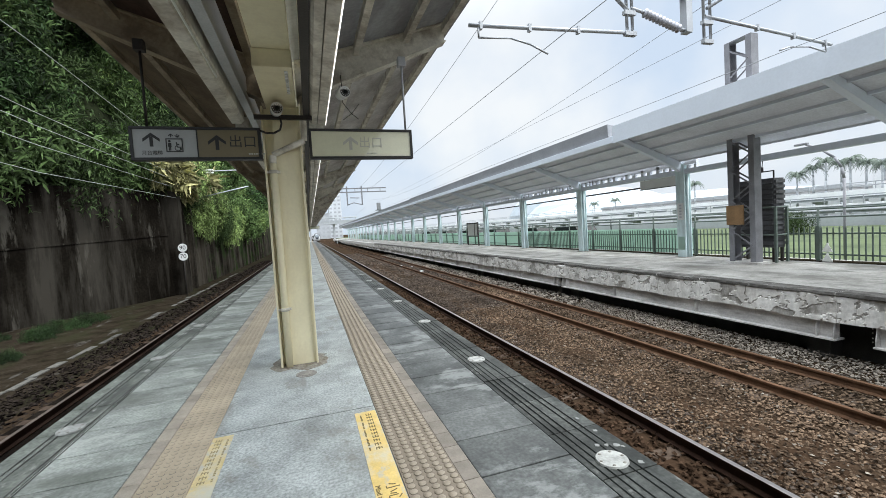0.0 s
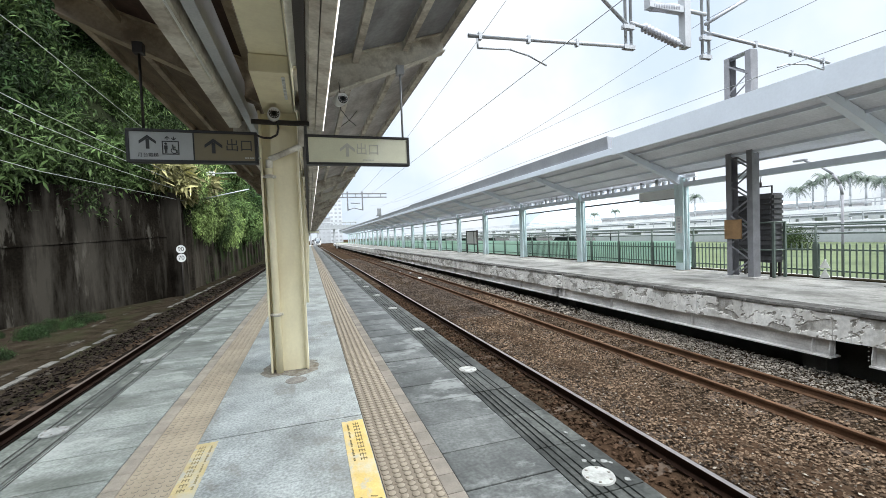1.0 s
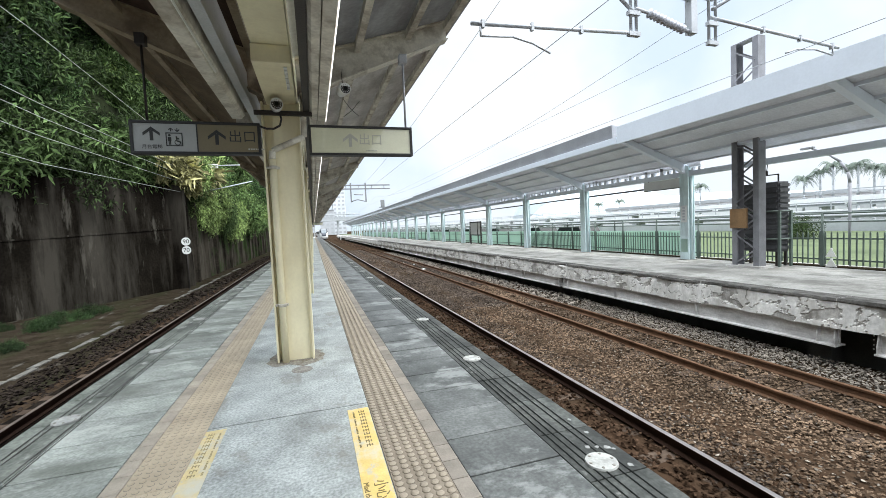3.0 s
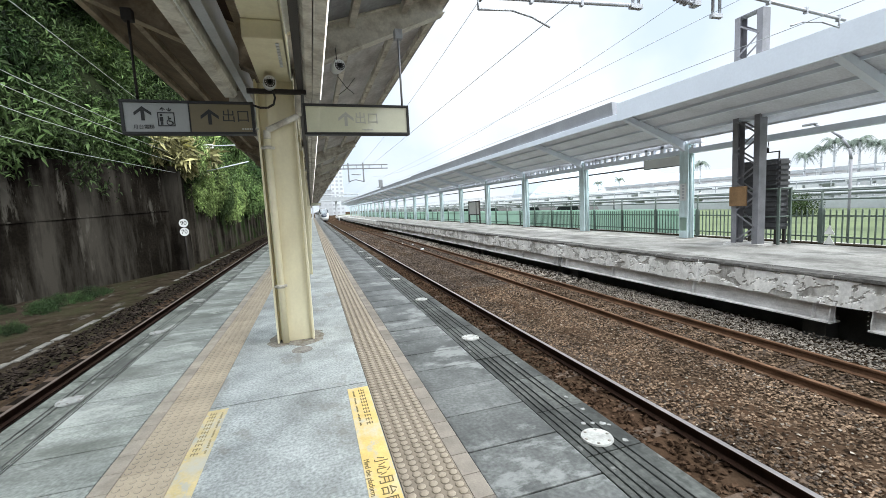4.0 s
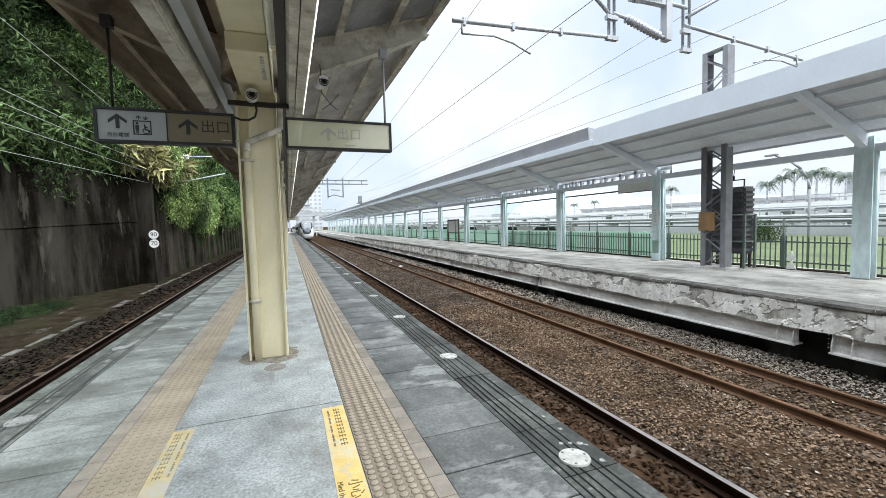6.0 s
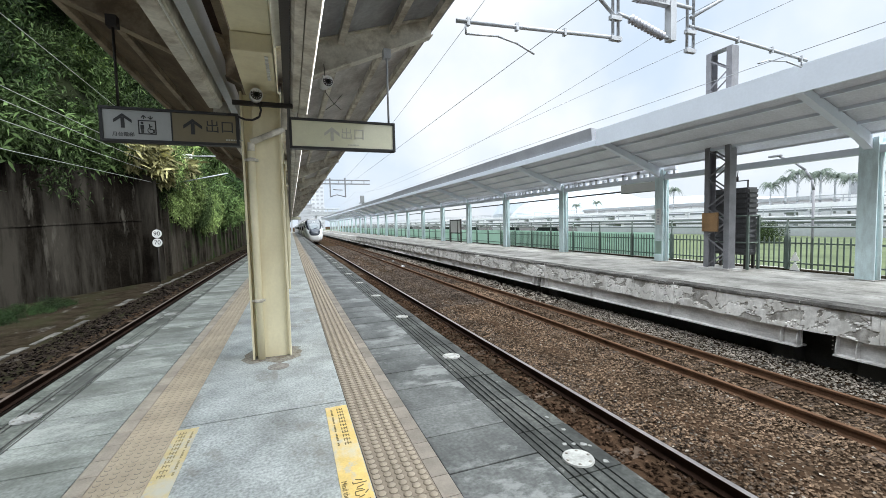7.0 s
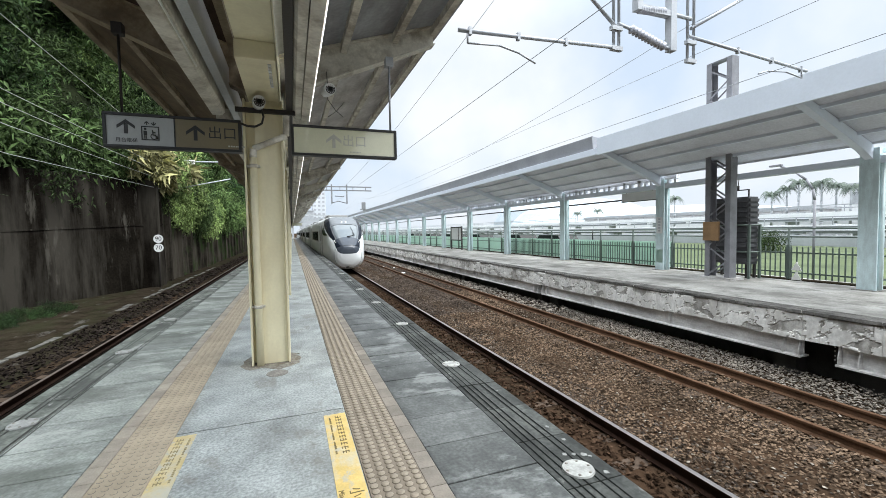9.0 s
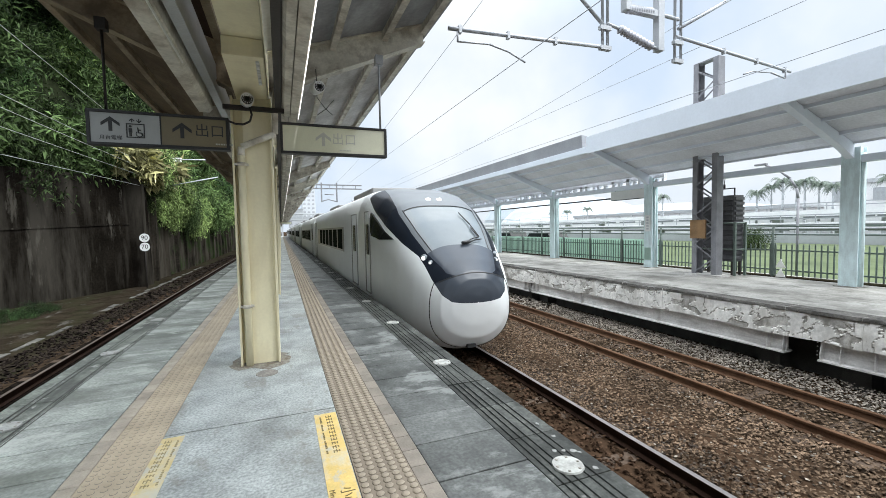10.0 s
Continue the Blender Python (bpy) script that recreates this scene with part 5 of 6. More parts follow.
def build_slope():
    bm = BM()
    ys = [-30, -10, 5, 15, 22, 28.5, 40, 60, 90, 130, 180]
    foot = lambda y: -14.5 + (y - 15) * 0.5 if y < 28.5 else -8.2
    rows = []
    for y in ys:
        x = max(foot(y), -24)
        rows.append([bm.verts.new(p) for p in ((x - 0.2, y, 3.0), (x - 1.0, y, 5.5), (x - 2.6, y, 9.5), (x - 5, y, 15), (x - 10, y, 24), (x - 60, y, 40))])
    for a, b in zip(rows, rows[1:]):
        for i in range(5):
            bm.faces.new((a[i], a[i + 1], b[i + 1], b[i]))
    solid("hillside", bm, soil, "dark earth hillside behind the retaining wall", "hillside", kind="structure")
    kinds = [leaf_cluster(s, n, r, l, leaf_mats[m]) for s, n, r, l, m in ((1, 3300, 1.9, 0.24, 0), (2, 3300, 1.7, 0.22, 1), (3, 3000, 1.6, 0.29, 2), (4, 3300, 2.1, 0.25, 0), (5, 3000, 1.8, 0.34, 1), (6, 1300, 1.3, 0.7, 3))]
    light = [leaf_cluster(40 + s, 1300, r, l, leaf_mats[m]) for s, r, l, m in ((1, 1.9, 0.36, 0), (2, 1.7, 0.34, 1), (3, 1.6, 0.40, 2), (4, 2.1, 0.38, 0), (5, 1.8, 0.44, 1), (6, 1.3, 0.7, 3))]
    shapes = []
    for me in light:
        co = np.empty(len(me.vertices) * 3)
        me.vertices.foreach_get("co", co)
        shapes.append(co.reshape(-1, 3))
    distant = []
    rng = random.Random(21)
    def shrub(x, y, z, k, s, tall=1.0):
        if y > 44:
            turn = np.array(Euler((rng.uniform(-0.3, 0.3), rng.uniform(-0.3, 0.3), rng.uniform(0, 6.28))).to_matrix())
            distant.append((k, (shapes[k] * np.array([s, s, s * tall])) @ turn.T + np.array([x, y, z])))
            return
        ob = thing("shrub", ("dark green dense shrub on the slope", "leafy green shrub on the slope", "fresh green bamboo-like shrub on the slope", "deep green tall shrub on the slope", "arching green grass-like shrub on the slope", "dry straw-coloured tall grass on the wall")[k],
                   "shrub", "shrubs on the slope", at=pose(x, y, z, rng.uniform(-15, 15), rng.uniform(-15, 15), rng.uniform(0, 360)))
        ob.scale = (s, s, s * tall)
        part("crown", kinds[k], None, ob)
        bm = BM()
        for q in range(3):
            rod(bm, (0, 0, -1.6), (rng.uniform(-0.8, 0.8), rng.uniform(-0.8, 0.8), 0.9), 0.06, 5, 0.02)
        part("stem", bm, soil, ob)
    for k in range(165):
        y = rng.uniform(8, 64)
        u = rng.random() ** 1.1
        x = max(foot(y), -24) - 0.2 - u * 8
        z = 4.4 + (u * 8) * 2.1 + rng.uniform(-0.4, 0.8)
        # lighter greens past y 24 paint in the slope's brighter light
        shrub(x, y, z, rng.choice((0, 0, 0, 1, 1, 3, 3, 4) if y < 24 else (0, 1, 1, 2, 2, 4, 4)), rng.uniform(0.85, 1.35))
    # sprays that hang over the wall's end and along the farther wall
    for k in range(44):
        y = rng.uniform(27, 75)
        shrub(-7.5 + rng.uniform(-0.6, 0.5), y, rng.uniform(2.9, 5.6) if y > 32 else rng.uniform(4.3, 6.5), rng.choice((1, 2, 4, 2)), rng.uniform(0.5, 0.8), rng.uniform(1.0, 1.6))
    for k in range(22):
        y = rng.uniform(30, 58)
        shrub(-7.35 + rng.uniform(-0.3, 0.3), y, rng.uniform(2.0, 4.4), rng.choice((2, 2, 1)), rng.uniform(0.35, 0.6), rng.uniform(1.4, 2.2))
    for k in range(9):
        shrub(-7.4 - rng.uniform(0, 0.9), rng.uniform(27.5, 33), rng.uniform(5.2, 6.6), rng.choice((5, 5, 2)), rng.uniform(0.7, 1.0))
    # weeds at the wall's foot
    for k in range(16):
        shrub(-9.3 + rng.uniform(-2, 1.4) - 0.0, rng.uniform(14, 22), -1.25, rng.choice((0, 3)), rng.uniform(0.14, 0.25))
    # farther growth along the line
    for k in range(70):
        y = rng.uniform(58, 140)
        shrub(-8.4 - rng.uniform(0, 6), y, rng.uniform(3.6, 15), rng.choice((0, 1, 1, 2, 4)), rng.uniform(1.2, 2.0))
    # tall canes that rise above the shrubs
    for k in range(34):
        y = rng.uniform(16, 70)
        shrub(max(foot(y), -24) - rng.uniform(2, 7), y, rng.uniform(12, 21), rng.choice((1, 0, 4)), rng.uniform(1.2, 1.8))
    me = bpy.data.meshes.new("distant_shrubs")
    co = np.concatenate([v for _, v in distant])
    me.from_pydata(co.tolist(), [], np.arange(len(co)).reshape(-1, 4).tolist())
    for m in leaf_mats:
        me.materials.append(m)
    index = np.concatenate([np.full(len(v) // 4, (0, 1, 2, 0, 1, 3)[k]) for k, v in distant]).astype(np.int32)
    me.polygons.foreach_set("material_index", index)
    tagged(new("distant_shrubs", me), "green growth farther along the wooded slope", "shrubs", kind="stuff")
    ob = thing("line_post", "grey steel line post with insulators among the leaves", "post", at=pose(-7.05, 32.2, 0))
    bm = BM()
    bar(bm, (-0.45, 0, 3.2), (-0.45, 0, 7.2), 0.2, 0.2)
    part("shaft", bm, mast_paint, ob)
    for z in (6.55, 6.38):
        bm = BM()
        insulator(bm, (-0.35, -0.05, z), (1.1, -0.2, z))
        part("insulator", bm, plate_white, ob)
    for z0, z1 in ((6.47, 6.45), (4.6, 5.3)):
        bm = BM()
        rod(bm, (-0.42, -0.08, z0), (3.2, -0.2, z1 + 0.1), 0.035, 8)
        part("cantilever_tube", bm, galvanised, ob)


# ---- distance ----
def far_block(x, y, w, d, h, z0, storeys, bays, wall, lab, roof=None):
    ob = thing("distant_building", lab, "building", "distant buildings", at=pose(x, y, z0))
    bm = BM()
    box(bm, 0, w, 0, d, 0, h)
    part("wall", bm, wall, ob)
    bm = BM()
    box(bm, -0.3, w + 0.3, -0.3, d + 0.3, h, h + 0.5)
    part("roof", bm, roof or far_grey, ob)
    bm = BM()
    box(bm, -0.06, 0.0, 0, d / bays * 0.55, 0, h / storeys * 0.45)
    me = mesh_of(bm, "window", far_mid)
    bm = BM()
    box(bm, 0, w / max(3, int(bays * w / d)) * 0.55, -0.06, 0, 0, h / storeys * 0.45)
    me2 = mesh_of(bm, "window", far_mid)
    for i in range(storeys):
        for j in range(bays):
            part("window", me, None, ob).matrix_basis = pose(0, d / bays * (j + 0.2), h / storeys * (i + 0.35))
        m = max(3, int(bays * w / d))
        for j in range(m):
            part("window", me2, None, ob).matrix_basis = pose(w / m * (j + 0.2), 0, h / storeys * (i + 0.35))


# Leaf colour greyed to carry the haze.
palm_leaf = mat("hazy palm leaf", (0.10, 0.13, 0.10), 0.7, spread=0.2, scale=1, fine=8, bump=0.0)


def build_palm(x, y, h, seed):
    rng = random.Random(seed)
    ob = thing("palm_tree", "tall royal palm with drooping grey-green fronds", "palm tree", "palm trees", at=pose(x, y, -0.6))
    bm = BM()
    for i in range(6):
        rod(bm, (0, 0, h * i / 6), (0, 0, h * (i + 1) / 6), 0.19 - 0.018 * i, 8, 0.172 - 0.018 * i)
    part("trunk", bm, far_grey, ob)
    for k in range(18):
        bm = BM()
        a = k * 2.4 + rng.uniform(-0.2, 0.2)
        lift = rng.uniform(0.2, 1.5)
        ln = rng.uniform(1.5, 2.1)
        prev = None
        for i in range(11):
            f = i / 10
            r = ln * f * (1 - 0.18 * f)
            z = h - 0.1 + ln * (lift * f - (lift * 0.75 + 0.75) * f * f)
            c = Vector((r * math.cos(a), r * math.sin(a), z))
            s = Vector((-math.sin(a), math.cos(a), 0))
            if prev is not None:
                for side in (-1, 1):
                    for q in (0.0, 0.33, 0.66):
                        b0 = prev.lerp(c, q)
                        b1 = prev.lerp(c, q + 0.28)
                        tip = b0 + s * side * 0.36 * math.sin(math.pi * min(1, f * 0.9 + 0.12)) + Vector((0.15 * math.cos(a), 0.15 * math.sin(a), -0.30))
                        bm.faces.new([bm.verts.new(p) for p in (b0, b1, tip)])
            prev = c
        part("frond", bm, palm_leaf, ob)


def build_parked_car():
    ob = thing("parked_car", "dark parked car behind the green fence", "car", "parked cars", at=pose(17.2, 24.5, -0.25, 0, 0, 90))
    bm = BM()
    prism(bm, [(-2.1, 0.3), (2.1, 0.3), (2.15, 0.75), (1.3, 0.92), (-2.05, 0.95), (-2.15, 0.6)], -0.85, 0.85)
    part("body", bm, car_paint, ob)
    bm = BM()
    prism(bm, [(-1.9, 0.95), (1.2, 0.92), (0.6, 1.42), (-1.5, 1.46)], -0.74, 0.74)
    part("cabin", bm, train_glass, ob)
    for x in (-1.3, 1.3):
        for y in (-0.85, 0.68):
            bm = BM()
            rod(bm, (x, y, 0.32), (x, y + 0.17, 0.32), 0.32, 16)
            part("wheel", bm, black_frame, ob)
    return ob


car_paint = mat("dark car paint", (0.06, 0.065, 0.07), 0.3, spread=0.05, bump=0.0)


# Pale bluish tone paints in the haze before the tower.
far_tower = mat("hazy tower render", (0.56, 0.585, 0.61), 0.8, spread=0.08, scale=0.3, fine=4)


def build_footbridge():
    ob = thing("footbridge", "grey station footbridge across the tracks in the distance", "footbridge", at=pose(0, 200, 0))
    bm = BM()
    box(bm, -8, 22, 0, 4, 6.6, 7.2)
    part("deck", bm, far_grey, ob)
    bm = BM()
    box(bm, -8, 22, -0.1, 4.1, 9.4, 9.8)
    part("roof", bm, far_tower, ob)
    for k in range(13):
        bm = BM()
        box(bm, -7.6 + 2.4 * k, -7.3 + 2.4 * k, 0, 0.2, 7.2, 9.4)
        part("post", bm, far_grey, ob)
    bm = BM()
    box(bm, -8, 22, 0.02, 0.12, 7.2, 8.3)
    part("parapet", bm, far_mid, ob)
    for x in (-7.4, 0.6, 11.4, 21.4):
        bm = BM()
        box(bm, x - 0.4, x + 0.4, 1, 3, -1.5, 6.6)
        part("pier", bm, far_grey, ob)


def build_signal():
    ob = thing("signal_mast", "grey railway signal head on a mast beyond the canopy", "signal", at=pose(19.7, 120, -1.5))
    bm = BM()
    rod(bm, (0, 0, 0), (0, 0, 9.6), 0.12, 8)
    part("mast", bm, far_steel, ob)
    bm = BM()
    box(bm, -0.55, 0.55, -0.4, 0.2, 9.6, 11.6, 0.1)
    part("head", bm, far_steel, ob)
    bm = BM()
    box(bm, -0.9, 0.9, -0.3, 0.6, 9.35, 9.6)
    part("platform", bm, far_steel, ob)


def build_notice_board():
    ob = thing("notice_board", "dark-framed white notice board on posts by the green hoarding", "notice board", at=pose(12.98, 31.0, 0))
    for y in (0.0, 2.3):
        bm = BM()
        box(bm, -0.05, 0.05, y - 0.05, y + 0.05, 0, 1.9)
        part("post", bm, dark_steel, ob)
    bm = BM()
    for q in ((0.05, 2.25, 0.72, 0.80), (0.05, 2.25, 1.78, 1.88), (0.62, 0.70, 0.80, 1.78)):
        box(bm, -0.04, 0.04, *q)
    part("frame", bm, dark_steel, ob)
    bm = BM()
    box(bm, -0.02, 0.02, 0.08, 2.22, 0.81, 1.77)
    part("panel", bm, plate_white, ob)


def build_distance():
    build_footbridge()
    build_notice_board()
    build_signal()
    # elevated line and long low buildings beyond the lawn
    bm = BM()
    box(bm, 62, 66, -60, 420, -1.5, 3.0)
    solid("long_wall", bm, far_white, "long pale concrete boundary wall in the distance", "wall", kind="structure")
    for x, z0, z1, lab in ((48, 0.9, 1.5, "pale concrete guideway beyond the lawn"), (56, 2.2, 2.9, "long pale flat roof of a distant shed")):
        ob = thing("guideway", lab, "guideway", "distant guideways")
        bm = BM()
        box(bm, x, x + 3, -60, 400, z0, z1)
        part("deck", bm, far_white, ob)
        for k in range(46):
            bm = BM()
            box(bm, x + 0.6, x + 1.4, -58 + 10 * k, -57.2 + 10 * k, -1.6, z0)
            part("pier", bm, far_grey, ob)
        bm = BM()
        for q in (0.35, 0.7):
            box(bm, x - 0.05, x + 0.05, -60, 400, z1 + q, z1 + q + 0.10)
        for k in range(150):
            box(bm, x - 0.03, x + 0.03, -60 + 3 * k, -59.92 + 3 * k, z1, z1 + 0.7)
        part("railing", bm, far_mid, ob)
        # broken dark strips added as the shade below the deck edge
        rb = random.Random(int(x))
        y = -60.0
        while y < 260:
            ln = rb.uniform(2.0, 9.0)
            bm = BM()
            box(bm, x - 0.25, x + 0.02, y, y + ln, z0 - 0.22 + rb.uniform(-0.03, 0.03), z0 - 0.004)
            part("cable_duct", bm, far_dark, ob)
            y += ln + rb.uniform(0.3, 2.0)
    far_block(86, 46, 30, 60, 5.2, -1, 2, 12, far_white, "long white low building with dark windows")
    far_block(78, 20, 18, 18, 8.0, -1, 2, 4, far_white, "white house with a flat roof")
    far_block(90, -4, 20, 18, 18, -1, 5, 5, far_white, "pale mid-rise apartment block")
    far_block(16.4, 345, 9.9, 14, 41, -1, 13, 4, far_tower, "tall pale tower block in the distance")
    far_block(6, 330, 10, 14, 19, -1, 6, 4, far_grey, "pale office block beyond the station")
    for i, (x, y, h) in enumerate(((60, 36.7, 6.2), (60.5, 35.2, 6.9), (60, 33.6, 7.5), (61, 32.6, 7.0), (60, 31.2, 7.3), (60.5, 30.0, 6.7), (60, 51.5, 6.9), (60, 28.4, 6.4), (60, 23.6, 6.8), (62, 22.6, 6.1), (66, 90, 6.0), (66, 84, 5.8), (67, 78, 6.2))):
        build_palm(x, y, h, i)
    # low grey wall, hedge, and rods added as the guideway's dark shade lines
    bm = BM()
    box(bm, 41, 41.3, -40, 300, -0.3, 0.62)
    solid("low_wall", bm, far_grey, "low grey concrete wall at the lawn's far side", "wall", kind="structure")
    for z in (1.0, 1.35):
        ob = thing("service_pipe", "dark rod on posts added as shade line below the guideway", "pipe", "lawn-side pipes")
        bm = BM()
        rod(bm, (39.5, -40, z), (39.5, 300, z), 0.09, 8)
        part("pipe", bm, far_dark, ob)
        for k in range(30):
            bm = BM()
            box(bm, 39.45, 39.55, -30 + 11 * k, -29.9 + 11 * k, -0.3, z)
            part("stand", bm, far_dark, ob)
    hedge = leaf_cluster(31, 3000, 1.7, 0.22, leaf_mats[1])
    for x, y, s in ((30, 20.5, 0.75), (30.4, 19.3, 0.6), (30, 18.2, 0.55)):
        ob = thing("hedge_bush", "green bush on the lawn behind the fence", "bush", "lawn bushes", at=pose(x, y, 0.45))
        ob.scale = (s, s, s)
        part("crown", hedge, None, ob)
        bm = BM()
        rod(bm, (0, 0, -1.5), (0, 0, 0.5), 0.08, 6)
        part("stem", bm, soil, ob)
    car = build_parked_car()
    for k, y in enumerate((24.5, 29.5, 37, 43.5, 52, 60)):
        copy_thing(car, pose(17.2, y, -0.25, 0, 0, 90 + 2 * k)) if k else None
    bm = BM()
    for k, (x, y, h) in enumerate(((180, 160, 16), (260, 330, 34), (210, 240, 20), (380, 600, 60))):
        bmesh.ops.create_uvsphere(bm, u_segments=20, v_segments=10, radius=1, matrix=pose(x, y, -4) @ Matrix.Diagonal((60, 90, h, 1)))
    # hill colour mixed pale and blue as painted haze
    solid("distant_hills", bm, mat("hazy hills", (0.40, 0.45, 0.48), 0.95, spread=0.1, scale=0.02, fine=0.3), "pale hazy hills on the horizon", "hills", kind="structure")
    ob = thing("street_lamp", "pale curved street lamp behind the fence", "street lamp", at=pose(16.5, 8.75, -0.3))
    bm = BM()
    pts = [(0, 0, 0), (0, 0, 2.7), (0, 0.06, 3.05), (0, 0.25, 3.4), (0, 0.6, 3.72), (0, 1.05, 3.98)]
    for a, b in zip(pts, pts[1:]):
        rod(bm, a, b, 0.04, 8)
    part("post", bm, mast_paint, ob)
    bm = BM()
    box(bm, -0.07, 0.07, 1.0, 1.4, 3.98, 4.05, 0.02)
    part("lantern", bm, mast_paint, ob)
    bm = BM()
    box(bm, -0.15, 0.15, -0.15, 0.15, 0, 1.4, 0.02)
    solid("marker_post", bm, plate_white, "short white marker post between the tracks", "marker post", at=pose(8.45, 138, -1.34))
    for x, y, s in ((6.75, 32.5, 0.12), (6.95, 26.8, 0.14), (7.3, 31.0, 0.08)):
        bm = BM()
        bmesh.ops.create_icosphere(bm, subdivisions=1, radius=s, matrix=Matrix.Diagonal((1, 1.2, 0.35, 1)))
        solid("pale_stone", bm, far_white, "pale loose stone lying between rusty rails", "stone", "pale stones", at=pose(x, y, -1.2, 0, 0, 30 * x))
    ob = thing("notice_plate", "narrow pale notice plate on an aqua pillar", "notice", at=pose(12.726, 11.54, 0))
    bm = BM()
    box(bm, -0.012, 0.0, -0.13, 0.13, 1.35, 1.95, 0.004)
    part("plate", bm, plate_white, ob)
    for k in range(5):
        bm = BM()
        box(bm, -0.016, -0.012, -0.05, 0.05, 1.42 + 0.105 * k, 1.48 + 0.105 * k)
        part("text_bar", bm, galvanised, ob)
    bm = BM()
    box(bm, -0.012, 0.0, -0.14, 0.14, 0.28, 0.75, 0.004)
    part("lower_plate", bm, panel_green, ob, "pale green plate")
    ob = thing("arrow_marker", "white post marker with two upward triangles by the fence", "marker", at=pose(13.42, 7.5, 0.02))
    for z in (0.0, 0.27):
        bm = BM()
        prism(bm, [(-0.012, z), (0.012, z), (0.012, z + 0.24), (-0.012, z + 0.24)], -0.02, 0.02)
        v = [bm.verts.new((-0.02, q, zz)) for q, zz in ((-0.13, z), (0.13, z), (0.0, z + 0.25))]
        w = [bm.verts.new((-0.03, q, zz)) for q, zz in ((-0.13, z), (0.13, z), (0.0, z + 0.25))]
        bm.faces.new(v), bm.faces.new(w[::-1])
        for i in range(3):
            bm.faces.new((v[i], v[(i + 1) % 3], w[(i + 1) % 3], w[i]))
        part("triangle", bm, marker_white, ob)


# ---- the train ----
def curve(pts, s):
    return float(np.interp(s, [p[0] for p in pts], [p[1] for p in pts]))


def smooth(pts):
    """Denser, softened copy of a profile."""
    xs = np.array([p[0] for p in pts])
    ys = np.array([p[1] for p in pts])
    t = np.linspace(0, 1, 400) ** 1.8 * xs[-1]
    v = np.interp(t, xs, ys)
    for _ in range(6):
        v[1:-1] = (v[:-2] + 2 * v[1:-1] + v[2:]) / 4
    return list(zip(t.tolist(), v.tolist()))


TOP = smooth([(0, 0.30), (0.02, 0.47), (0.07, 0.62), (0.17, 0.76), (0.42, 0.98), (0.85, 1.30), (1.5, 1.79), (2.3, 2.27), (3.0, 2.54), (4.0, 2.71), (5.5, 2.77)])
LOW = smooth([(0, 0.20), (0.02, -0.02), (0.06, -0.28), (0.14, -0.55), (0.30, -0.76), (0.55, -0.86), (1.0, -0.89), (5.5, -0.90)])
WIDE = smooth([(0, 0.04), (0.02, 0.30), (0.07, 0.52), (0.17, 0.72), (0.4, 0.92), (0.8, 1.09), (1.4, 1.24), (2.2, 1.35), (3.2, 1.42), (5.5, 1.45)])
INNER = smooth([(0, 0.02), (0.1, 0.30), (0.3, 0.54), (0.8, 0.74), (1.4, 0.89), (2.1, 0.97), (3.0, 0.93), (4.15, 0.80), (5.0, 0.8)])
MASK = smooth([(0, 0.16), (0.07, 0.20), (0.18, 0.34), (0.4, 0.60), (0.7, 0.88), (0.9, 1.04), (1.3, 1.24), (1.7, 1.43), (2.5, 1.80), (3.3, 2.14), (4.1, 2.46)])


def section(s, a):
    """A point of the nose's skin, s back from the tip, at angle a from the right-hand side over the top."""
    t, b, w = curve(TOP, s), curve(LOW, s), curve(WIDE, s)
    k = min(1.0, s / 4.5)
    zc = b + (t - b) * (0.45 + 0.05 * k)
    up = math.sin(a) >= 0
    n = (2.3 + 2.2 * k) if up else (2.0 + 3.9 * k)
    c, d = math.cos(a), math.sin(a)
    x = w * math.copysign(abs(c) ** (2 / n), c)
    z = zc + ((t - zc) if up else (zc - b)) * math.copysign(abs(d) ** (2 / n), d)
    return x, z


